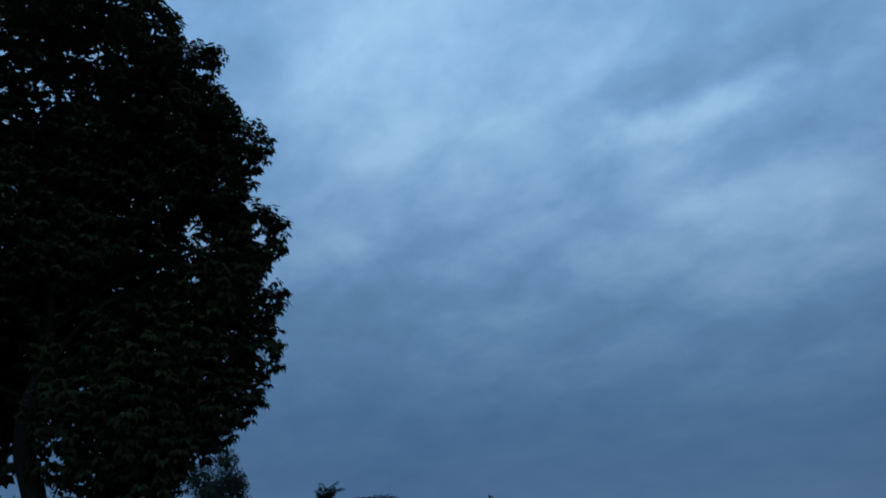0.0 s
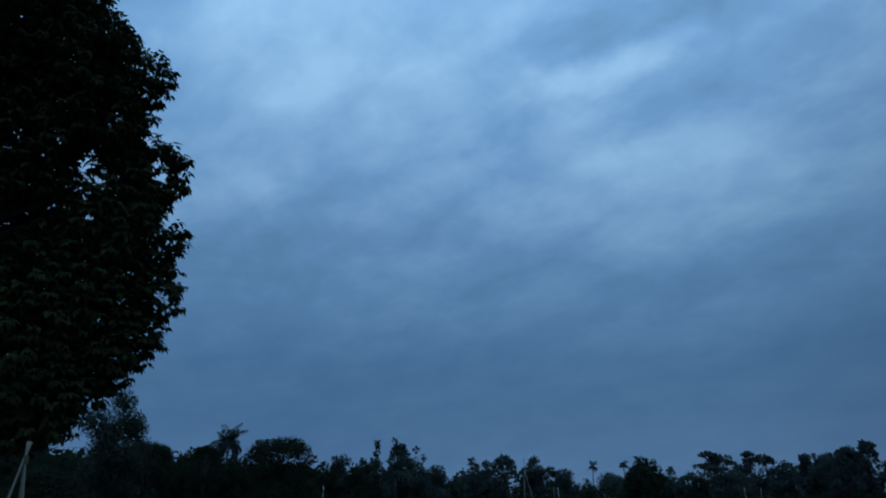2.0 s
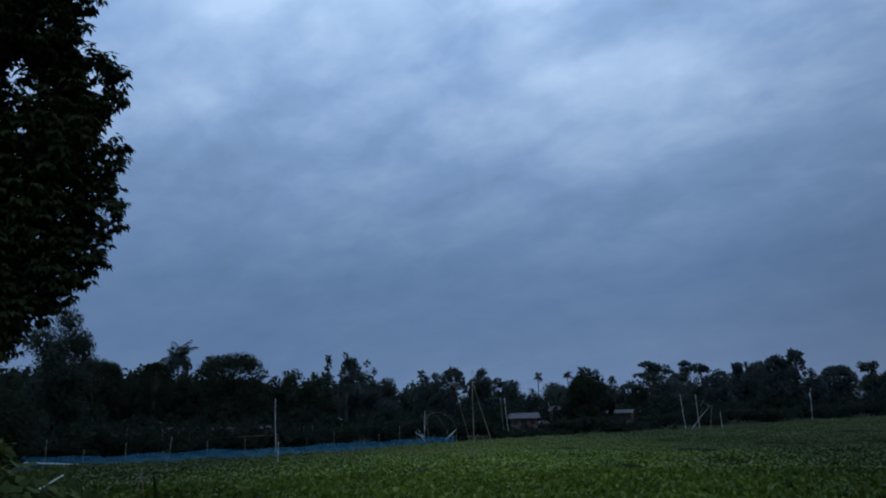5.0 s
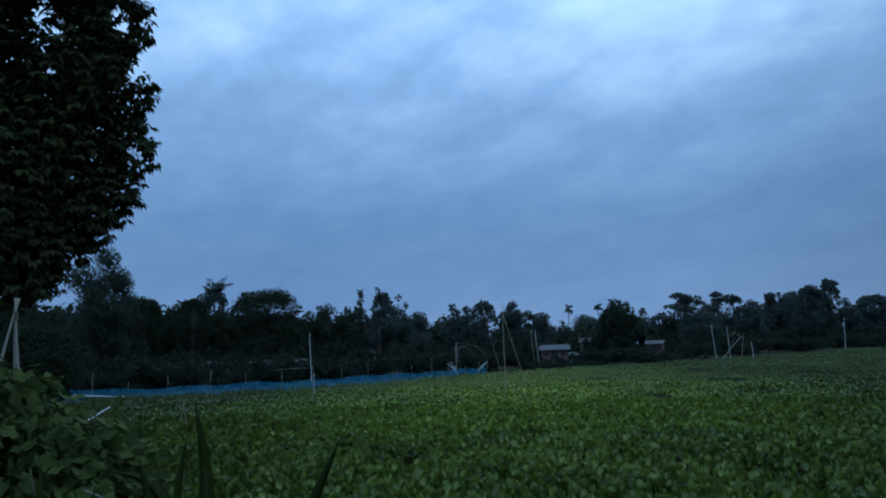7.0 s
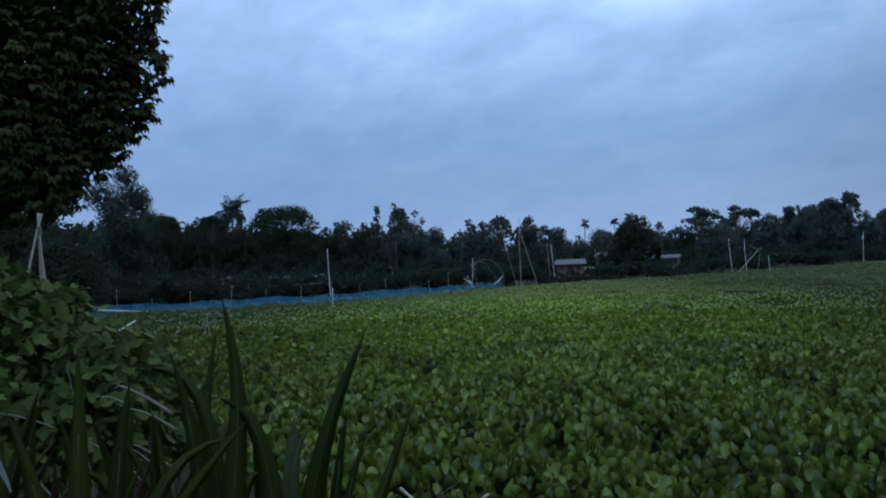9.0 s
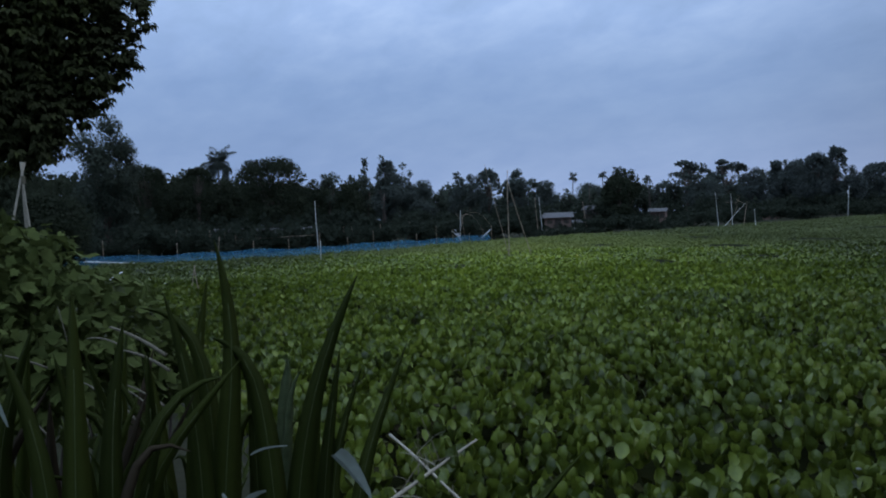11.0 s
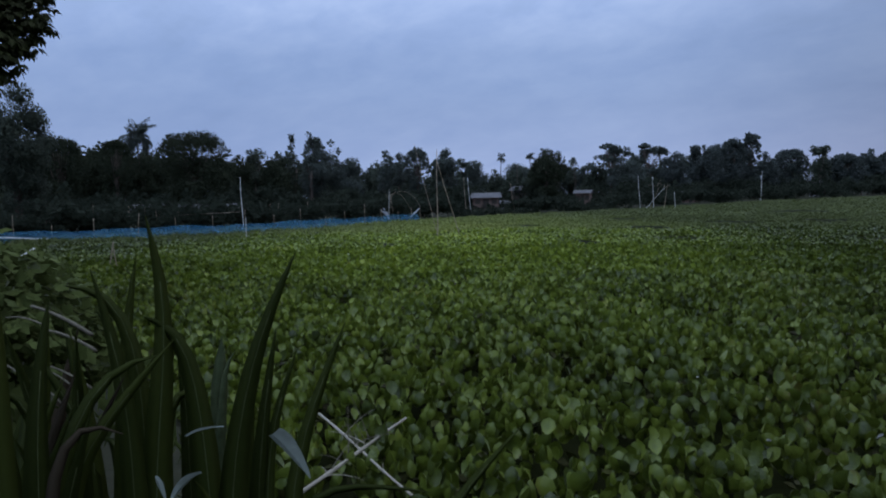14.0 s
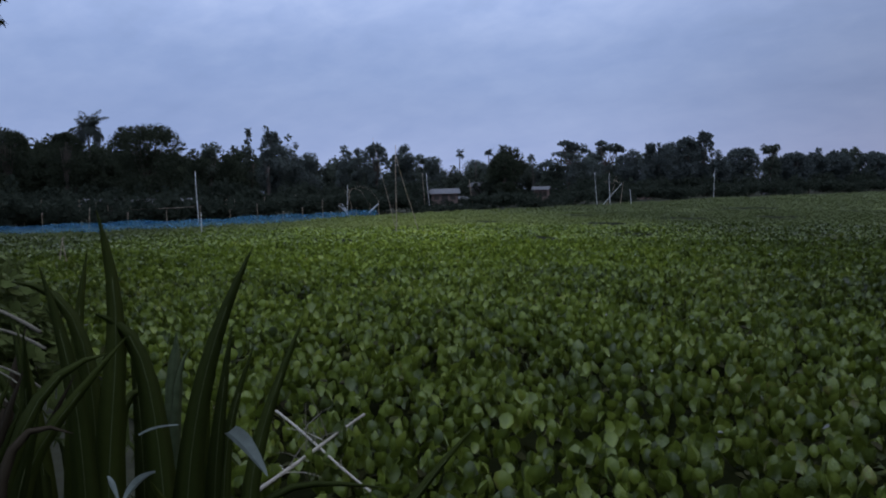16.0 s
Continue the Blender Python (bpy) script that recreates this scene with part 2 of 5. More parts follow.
HYACINTH_FAR = foliage("hazed_far_hyacinth_leaf", HAZED_OLIVES, rough=0.6, through_light=0.35, grain=3, spec=0.08, vary=0.28, painted_falloff=(*PAINTED_FALLOFF, 0.66))
TREE_LEAF = foliage("tree_leaf", [(0.0, (0.031, 0.032, 0.016)), (0.55, (0.045, 0.050, 0.021)), (1.0, (0.076, 0.090, 0.026))], rough=0.75, through_light=0.12, spec=0.03, vary=0.5)
# far-bank crowns: distance haze put into the leaf colours, bluer and paler farther off
FAR_LEAF = foliage("hazed_far_leaf", [(0.0, (0.062, 0.076, 0.068)), (0.5, (0.078, 0.094, 0.081)), (1.0, (0.095, 0.114, 0.090))], rough=0.8, through_light=0.38, grain=3, spec=0.05, vary=0.35)
HAZY_LEAF = foliage("hazed_distant_leaf", [(0.0, (0.060, 0.072, 0.068)), (0.5, (0.072, 0.087, 0.079)), (1.0, (0.088, 0.104, 0.089))], rough=0.8, through_light=0.38, grain=3, spec=0.04, vary=0.3)
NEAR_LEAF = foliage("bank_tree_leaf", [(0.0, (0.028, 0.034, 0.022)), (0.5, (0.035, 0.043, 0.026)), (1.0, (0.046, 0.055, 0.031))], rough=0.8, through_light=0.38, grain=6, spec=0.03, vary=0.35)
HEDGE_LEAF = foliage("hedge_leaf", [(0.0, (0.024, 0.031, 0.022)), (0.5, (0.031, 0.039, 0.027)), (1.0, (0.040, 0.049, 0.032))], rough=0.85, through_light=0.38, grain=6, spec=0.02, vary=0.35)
PALE_LEAF = foliage("hazed_greyish_leaf", [(0.0, (0.044, 0.056, 0.042)), (0.5, (0.056, 0.069, 0.051)), (1.0, (0.072, 0.086, 0.060))], rough=0.6, through_light=0.38, grain=3, spec=0.05)
BUSH_LEAF = foliage("bush_leaf", [(0.0, (0.038, 0.048, 0.015)), (0.5, (0.072, 0.092, 0.026)), (0.85, (0.108, 0.134, 0.040)), (1.0, (0.095, 0.078, 0.034))], rough=0.65, through_light=0.25, spec=0.04)
BLADE = foliage("grass_blade", [(0.0, (0.020, 0.027, 0.006)), (0.5, (0.032, 0.043, 0.009)), (1.0, (0.053, 0.065, 0.012))], rough=0.55, through_light=0.30, grain=60, per_object=True, spec=0.05)
BROWN_BLADE = foliage("withered_blade", [(0.0, (0.018, 0.014, 0.008)), (0.5, (0.032, 0.024, 0.014)), (1.0, (0.054, 0.040, 0.024))], rough=0.7, through_light=0.1, grain=60, per_object=True, spec=0.05)
DULL_BLADE = solid("dull_leaf_underside", (0.034, 0.047, 0.020), (0.085, 0.108, 0.050), scale=60, rough=0.7, bump=0.1, spec=0.05)
PALE_BLADE = solid("pale_leaf_underside", (0.17, 0.195, 0.155), (0.33, 0.365, 0.305), scale=60, rough=0.55, bump=0.1)
RIB = solid("leaf_rib", (0.05, 0.06, 0.02), (0.10, 0.12, 0.05), scale=80, rough=0.6, bump=0.1, spec=0.1)
DRY_STALK = solid("dry_stalk", (0.06, 0.052, 0.03), (0.15, 0.13, 0.085), scale=90, rough=0.8, stretch=(1, 1, 0.3))
BAMBOO = solid("weathered_bamboo", (0.17, 0.125, 0.085), (0.37, 0.285, 0.20), scale=60, rough=0.6, stretch=(1, 1, 0.2))
STICK = solid("bleached_stick", (0.20, 0.175, 0.125), (0.38, 0.34, 0.26), scale=60, rough=0.7, stretch=(1, 1, 0.3))
WHITE_POLE = solid("bleached_pole", (0.44, 0.44, 0.41), (0.70, 0.69, 0.65), scale=40, rough=0.6, stretch=(1, 1, 0.2))
TRUNK = solid("dark_bark", (0.026, 0.020, 0.016), (0.075, 0.058, 0.047), scale=14, rough=0.95, bump=0.9, stretch=(1, 1, 0.35), spec=0.1)
BARK = solid("bark", (0.045, 0.033, 0.026), (0.13, 0.10, 0.08), scale=14, rough=0.9, bump=0.9, stretch=(1, 1, 0.35))
SOIL = solid("dark_soil_and_weeds", (0.016, 0.020, 0.010), (0.042, 0.042, 0.024), scale=6, rough=0.95, bump=0.8, big=0.25, spec=0.08)
# pale copy of the mat for far off, haze included in its colour
MAT_FAR = solid("hazed_plant_mat", (0.070, 0.085, 0.028), (0.112, 0.132, 0.044), scale=5, rough=0.9, bump=0.6, big=0.35, spec=0.05)
# near-black, since the shade between the plants is put into this colour
MAT_SHADED = solid("plant_mat", (0.005, 0.006, 0.002), (0.016, 0.019, 0.005), scale=9, rough=0.9, bump=0.8, big=0.5, spec=0.02)
# brownish old leaves, darkened further to stand for shade below the tufts
SHADED_OLD_LEAF = foliage("shaded_old_hyacinth_leaf", [(0.0, (0.018, 0.014, 0.005)), (0.5, (0.032, 0.034, 0.008)), (1.0, (0.060, 0.066, 0.014))], rough=0.6, through_light=0.08, grain=30, spec=0.08, vary=0.7)
ROOF = solid("tin_roof", (0.055, 0.055, 0.058), (0.115, 0.115, 0.115), scale=5, rough=0.75, bump=0.1)
WALL_TIN = solid("tin_wall", (0.12, 0.115, 0.115), (0.26, 0.25, 0.25), scale=6, rough=0.6, bump=0.1)
WALL_CLAY = solid("clay_wall", (0.11, 0.07, 0.055), (0.24, 0.16, 0.13), scale=6, rough=0.9, bump=0.3)
DARK_WOOD = solid("dark_door_wood", (0.03, 0.025, 0.02), (0.08, 0.065, 0.05), scale=20, rough=0.8)
WHITE_CLOTH = solid("white_netting", (0.40, 0.41, 0.43), (0.62, 0.63, 0.66), scale=30, rough=0.9)
LITTER = solid("bleached_litter", (0.22, 0.22, 0.20), (0.40, 0.39, 0.36), scale=60, rough=0.8)


def make_water():
    m, t, b = mat_base("pond_water")
    b.inputs["Base Color"].default_value = (0.012, 0.018, 0.014, 1)
    b.inputs["Roughness"].default_value = 0.4
    b.inputs["Specular IOR Level"].default_value = 0.12
    n = node(t, "ShaderNodeTexNoise", Scale=3.0, Detail=3.0)
    bp = t.nodes.new("ShaderNodeBump")
    bp.inputs["Strength"].default_value = 0.08
    t.links.new(n.outputs["Fac"], bp.inputs["Height"])
    t.links.new(bp.outputs[0], b.inputs["Normal"])
    return m


def make_netting():
    """Blue fine mesh: partly see-through, with folds in its tone."""
    m, t, b = mat_base("blue_netting")
    ln = t.links.new
    tc = t.nodes.new("ShaderNodeTexCoord")
    n = node(t, "ShaderNodeTexNoise", Scale=2.5, Detail=5.0)
    ln(tc.outputs["Object"], n.inputs["Vector"])
    r = ramp_node(t, [(0.3, (0.03, 0.16, 0.28)), (0.7, (0.07, 0.27, 0.40))])
    ln(n.outputs["Fac"], r.inputs[0])
    ln(r.outputs[0], b.inputs["Base Color"])
    b.inputs["Roughness"].default_value = 0.7
    tl = t.nodes.new("ShaderNodeBsdfTranslucent")
    ln(r.outputs[0], tl.inputs[0])
    mx = t.nodes.new("ShaderNodeMixShader")
    mx.inputs[0].default_value = 0.4
    ln(b.outputs[0], mx.inputs[1])
    ln(tl.outputs[0], mx.inputs[2])
    cl = t.nodes.new("ShaderNodeBsdfTransparent")
    m2 = t.nodes.new("ShaderNodeMixShader")
    m2.inputs[0].default_value = 0.42
    ln(mx.outputs[0], m2.inputs[1])
    ln(cl.outputs[0], m2.inputs[2])
    ln(m2.outputs[0], t.nodes["Material Output"].inputs[0])
    return m


WATER, NETTING = make_water(), make_netting()

# ================= mesh tools =================
EYE = np.array((0.0, 0.0, 1.5))


def aim(az, el, dist):
    """The place at a level distance from the walk, az degrees to the left of +y and el degrees above the eye's level."""
    a = radians(az)
    return np.array((-math.sin(a) * dist, math.cos(a) * dist, 1.5 + dist * math.tan(radians(el))))


def mesh_of(name, verts, faces, material, smooth=False):
    verts, faces = np.asarray(verts, np.float32), np.asarray(faces, np.int32)
    n, k = faces.shape
    me = bpy.data.meshes.new(name)
    me.vertices.add(len(verts))
    me.vertices.foreach_set("co", verts.ravel())
    me.loops.add(n * k)
    me.loops.foreach_set("vertex_index", faces.ravel())
    me.polygons.add(n)
    me.polygons.foreach_set("loop_start", np.arange(n, dtype=np.int32) * k)
    me.polygons.foreach_set("use_smooth", np.full(n, smooth))
    me.materials.append(material)
    me.update(calc_edges=True)
    me.validate()
    return me


def part(name, shape, material, parent=None, label="", smooth=False):
    """One mesh object, under a thing or a part where one is given."""
    ob = new(name, mesh_of(name, *shape, material, smooth))
    if parent is not None:
        ob.parent = parent
    return tagged(ob, label)


def thing(name, label, category, place=(0, 0, 0), group="", kind="", turn=0.0, shape=None, material=None, smooth=False):
    ob = new(name, mesh_of(name, *shape, material, smooth) if shape else None)
    ob.matrix_basis = pose(*place, 0, 0, turn)
    return tagged(ob, label, category, group, kind)


def join(*shapes):
    v, f, n = [], [], 0
    for a, b in shapes:
        b = np.asarray(b)
        if b.shape[1] == 4:
            b = np.concatenate([b[:, [0, 1, 2]], b[:, [0, 2, 3]]])
        v.append(np.asarray(a, float))
        f.append(b + n)
        n += len(a)
    return np.concatenate(v), np.concatenate(f)


def tube(path, radii, sides=7, lump=0.0, rng=None):
    """A tapered tube along a path, closed at both ends."""
    path = np.asarray(path, float)
    n = len(path)
    radii = np.broadcast_to(np.asarray(radii, float), (n,))
    tang = np.gradient(path, axis=0)
    tang /= np.linalg.norm(tang, axis=1)[:, None] + 1e-9
    ref = np.array((1.0, 0.0, 0.0)) if abs(tang[0][0]) < 0.8 else np.array((0.0, 1.0, 0.0))
    u = np.cross(tang, ref)
    u /= np.linalg.norm(u, axis=1)[:, None] + 1e-9
    w = np.cross(tang, u)
    ang = np.arange(sides) * 2 * np.pi / sides
    r = radii[:, None] * (1 + (rng.normal(0, lump, (n, sides)) if lump else 0))
    ring = path[:, None] + r[..., None] * (np.cos(ang)[None, :, None] * u[:, None] + np.sin(ang)[None, :, None] * w[:, None])
    v = np.concatenate([ring.reshape(-1, 3), path[:1], path[-1:]])
    f = []
    for i in range(n - 1):
        for j in range(sides):
            a, b = i * sides + j, i * sides + (j + 1) % sides
            f += [(a, b, b + sides), (a, b + sides, a + sides)]
    for j in range(sides):
        f += [(n * sides, (j + 1) % sides, j), (n * sides + 1, (n - 1) * sides + j, (n - 1) * sides + (j + 1) % sides)]
    return v, np.array(f)


def bend(a, b, c, n=9):
    """Points of a quadratic bow from a over b to c."""
    s = np.linspace(0, 1, n)[:, None]
    return (1 - s) ** 2 * np.asarray(a, float) + 2 * s * (1 - s) * np.asarray(b, float) + s**2 * np.asarray(c, float)


def box(x0, y0, z0, x1, y1, z1, bevel=0.0):
    bm = bmesh.new()
    bmesh.ops.create_cube(bm, size=1.0)
    for v in bm.verts:
        v.co = Vector(((x0 + x1) / 2 + v.co.x * (x1 - x0), (y0 + y1) / 2 + v.co.y * (y1 - y0), (z0 + z1) / 2 + v.co.z * (z1 - z0)))
    if bevel:
        bmesh.ops.bevel(bm, geom=bm.edges[:], offset=bevel, segments=1, affect="EDGES")
    bmesh.ops.triangulate(bm, faces=bm.faces[:])
    bm.verts.index_update()
    out = np.array([v.co[:] for v in bm.verts]), np.array([[v.index for v in f.verts] for f in bm.faces])
    bm.free()
    return out


# leaf patterns along +x, one long and one wide
LANCE = (np.array([(0, 0, 0), (0.4, 0, 0), (0.38, 0.5, 0.10), (0.38, -0.5, 0.10), (1, 0, -0.16)]),
         np.array([(0, 1, 2), (0, 3, 1), (1, 4, 2), (1, 3, 4)]))
SPOON = (np.array([(0, 0, 0), (0.35, 0, -0.10), (0.7, 0, -0.02), (1, 0, 0.20), (0.14, 0.28, 0.12), (0.46, 0.5, 0.29), (0.80, 0.36, 0.30),
                   (0.14, -0.28, 0.10), (0.46, -0.5, 0.24), (0.82, -0.37, 0.26)]),
         np.array([(0, 1, 4), (1, 5, 4), (1, 2, 5), (2, 6, 5), (2, 3, 6), (0, 7, 1), (1, 7, 8), (1, 8, 2), (2, 8, 9), (2, 9, 3)]))
FOLDED = (SPOON[0] * (1, 0.9, 1.7) + np.random.default_rng(3).normal(0, 0.035, SPOON[0].shape), SPOON[1])
CUP = (np.array([(0, 0, 0), (0.5, 0, -0.14), (0.5, 0.5, 0.18), (0.5, -0.5, 0.18), (1, 0, 0.12), (0.86, 0.28, 0.16), (0.86, -0.28, 0.16)]),
       np.array([(0, 1, 2), (0, 3, 1), (1, 5, 2), (1, 4, 5), (1, 3, 6), (1, 6, 4)]))
PETAL = (np.array([(0, 0, 0), (0.5, 0, -0.12), (0.62, 0.5, 0.16), (0.62, -0.5, 0.16), (1, 0, 0.10)]),
         np.array([(0, 1, 2), (0, 3, 1), (1, 4, 2), (1, 3, 4)]))


def lobed_leaf(points=15):
    """A broad five-cornered leaf, notched at its stalk, with a rippled rim."""
    v, f = [(0.12, 0, 0)], []
    for k in range(points):
        a = math.pi * (1 - 2 * (k + 0.5) / points) * 0.94
        r = 0.52 * (1 + 0.30 * math.cos(5 * a)) * (0.82 + 0.18 * math.cos(a))
        v.append((0.45 + r * math.cos(a) * 1.1, r * math.sin(a), -0.10 * r + 0.07 * math.cos(5 * a) * r - 0.14 * max(0.0, math.cos(a)) * r + 0.05 * math.sin(3 * a)))
        if k:
            f.append((0, k + 1, k))
    return np.array(v), np.array(f)


LOBED = lobed_leaf()
FLAKE = (np.array([(0, 0, 0), (0.5, 0.5, 0.05), (1, 0, 0), (0.5, -0.5, 0.05)]), np.array([(0, 2, 1), (0, 3, 2)]))


def unit(v):
    return v / (np.linalg.norm(v, axis=-1, keepdims=True) + 1e-9)


def scatter(pattern, place, axis, normal, length, width):
    """Leaves of one pattern, joined: each at its place, along its axis, with its face towards normal."""
    axis = unit(axis)
    side = unit(np.cross(normal, axis))
    face = np.cross(axis, side)
    pv, pf = pattern
    v = (place[:, None] + pv[None, :, 0:1] * (axis * length[:, None])[:, None] + pv[None, :, 1:2] * (side * width[:, None])[:, None]
         + pv[None, :, 2:3] * (face * length[:, None])[:, None])
    f = pf[None] + (np.arange(len(place)) * len(pv))[:, None, None]
    return v.reshape(-1, 3), f.reshape(-1, pf.shape[1])


def sphere_dirs(rng, n):
    return unit(rng.normal(size=(n, 3)))


# ================= land and water =================
POND = np.array([(3.2, 1.0), (0.6, 2.1), (-0.6, 2.9), (-1.9, 4.6), (-4.6, 8.5), (-9.5, 16.5), (-16.5, 27.0), (-22.5, 33.0), (-17.0, 36.0),
                 (-13.2, 39.7), (-9.5, 43.6), (-4.7, 51.0), (3.4, 58.6), (14.0, 70.3), (35.4, 99.0), (52.4, 113.5), (86.6, 147.0),
                 (150.0, 200.0), (190.0, 120.0), (120.0, 30.0), (50.0, 2.0), (18.0, -4.0), (8.0, -1.5)])


def pond_depth(x, y):
    """Distance to the pond's edge, positive inside it."""
    p = np.stack([x, y], -1)
    a, b = POND, np.roll(POND, -1, axis=0)
    best, inside = np.full(x.shape, 1e9), np.zeros(x.shape, bool)
    for (x0, y0), (x1, y1) in zip(a, b):
        d = np.array((x1 - x0, y1 - y0))
        s = np.clip(((p - (x0, y0)) @ d) / (d @ d), 0, 1)
        best = np.minimum(best, np.hypot(x - x0 - s * d[0], y - y0 - s * d[1]))
        cut = (y0 > y) != (y1 > y)
        xc = x0 + (y - y0) * (x1 - x0) / (y1 - y0 + 1e-12)
        inside ^= cut & (x < xc)
    return np.where(inside, best, -best)


def swell(x, y):
    return 0.5 * np.sin(x * 0.9 + 1.3 * np.sin(y * 0.35)) + 0.3 * np.sin(y * 1.3 + 0.7 * x) + 0.2 * np.sin(2.3 * x - 1.9 * y)


def land_height(x, y):
    d = pond_depth(x, y)
    r = np.hypot(x, y)
    land = 0.03 * swell(x, y)
    land = np.where(d < 0, land * np.clip(-d / 0.6, 0, 1) - 0.10 * np.exp(d / 0.5), land)
    bed = -0.10 - 0.9 * np.clip(d / 2.0, 0, 1)
    return np.where(d > 0, bed, land)


def make_ground():
    rr = np.concatenate([[0.0], np.geomspace(0.25, 3500, 170)])
    aa = np.arange(240) * 2 * np.pi / 240
    R, A = np.meshgrid(rr, aa, indexing="ij")
    X, Y = R * np.cos(A), R * np.sin(A)
    v = np.stack([X, Y, land_height(X, Y)], -1).reshape(-1, 3)
    i, j = np.meshgrid(np.arange(len(rr) - 1), np.arange(240), indexing="ij")
    a, b = i * 240 + j, i * 240 + (j + 1) % 240
    f = np.stack([a, a + 240, b + 240, b], -1).reshape(-1, 4)
    ob = new("ground", mesh_of("ground", v, f, SOIL, True))
    return tagged(ob, "dark damp soil and weeds around the pond", "ground", kind="structure")


make_ground()


def outline_sheet(z, grow):
    """A flat fan over the pond, widened by grow metres under its banks."""
    c = np.array((30.0, 50.0))
    p = c + (POND - c) * (1 + grow / np.linalg.norm(POND - c, axis=1)[:, None])
    bm = bmesh.new()
    bm.faces.new([bm.verts.new((x, y, z)) for x, y in p])
    bmesh.ops.triangulate(bm, faces=bm.faces[:])
    bm.verts.index_update()
    out = np.array([v.co[:] for v in bm.verts]), np.array([[v.index for v in f.verts] for f in bm.faces])
    bm.free()
    return out


tagged(new("water", mesh_of("water", *outline_sheet(-0.34, 0.3), WATER)), "dark still pond water under floating plants", "water", kind="structure")

# ================= trees =================


def crown_shape(rng, blobs, per_blob, size, flat=1.0, pattern=None):
    """Leaf clumps over lobes (x, y, z, radius): thick at the rim, thinner within."""
    out = []
    pattern = pattern or FLAKE
    for x, y, z, r in blobs:
        for share, near, far, big, wild in ((0.24, 0.15, 0.72, 1.9, 0.4), (1.35, 0.74, 1.0, 0.80, 0.30)):
            n = max(10, int(per_blob * r * r * share))
            d = sphere_dirs(rng, n)
            q = np.array((x, y, z)) + d * (r * rng.uniform(near, far, (n, 1))) * (1, 1, flat)
            q += rng.normal(0, 0.04 * r, (n, 3))
            ax = unit(np.cross(d, rng.normal(0, 1, (n, 3))) + 0.4 * d)
            s = size * big * rng.uniform(0.55, 1.35, n)
            out.append(scatter(pattern, q, ax, unit(d + rng.normal(0, wild, (n, 3)) + (0, 0, 0.25)), s, s * rng.uniform(0.5, 0.9, n)))
    return join(*out)


def limbs_shape(rng, height, crown_low, blobs, girth, reach=0.9):
    lean = rng.normal(0, 0.05 * height, 2)
    top = np.array((lean[0], lean[1], crown_low + 0.45 * (height - crown_low)))
    path = bend((0, 0, -0.1), (lean[0] * 0.1 + rng.normal(0, 0.1), lean[1] * 0.1, crown_low * 0.6), top, 8)
    shapes = [tube(path, np.linspace(girth, girth * 0.35, 8), 7, 0.06, rng)]
    for x, y, z, r in blobs[:14]:
        start = path[rng.integers(4, 7)]
        end = start + (np.array((x, y, z)) - start) * reach
        shapes.append(tube(bend(start, (start + end) / 2 + (0, 0, -0.1 * r), end, 5), np.linspace(girth * 0.3, girth * 0.06, 5), 5))
    return join(*shapes)


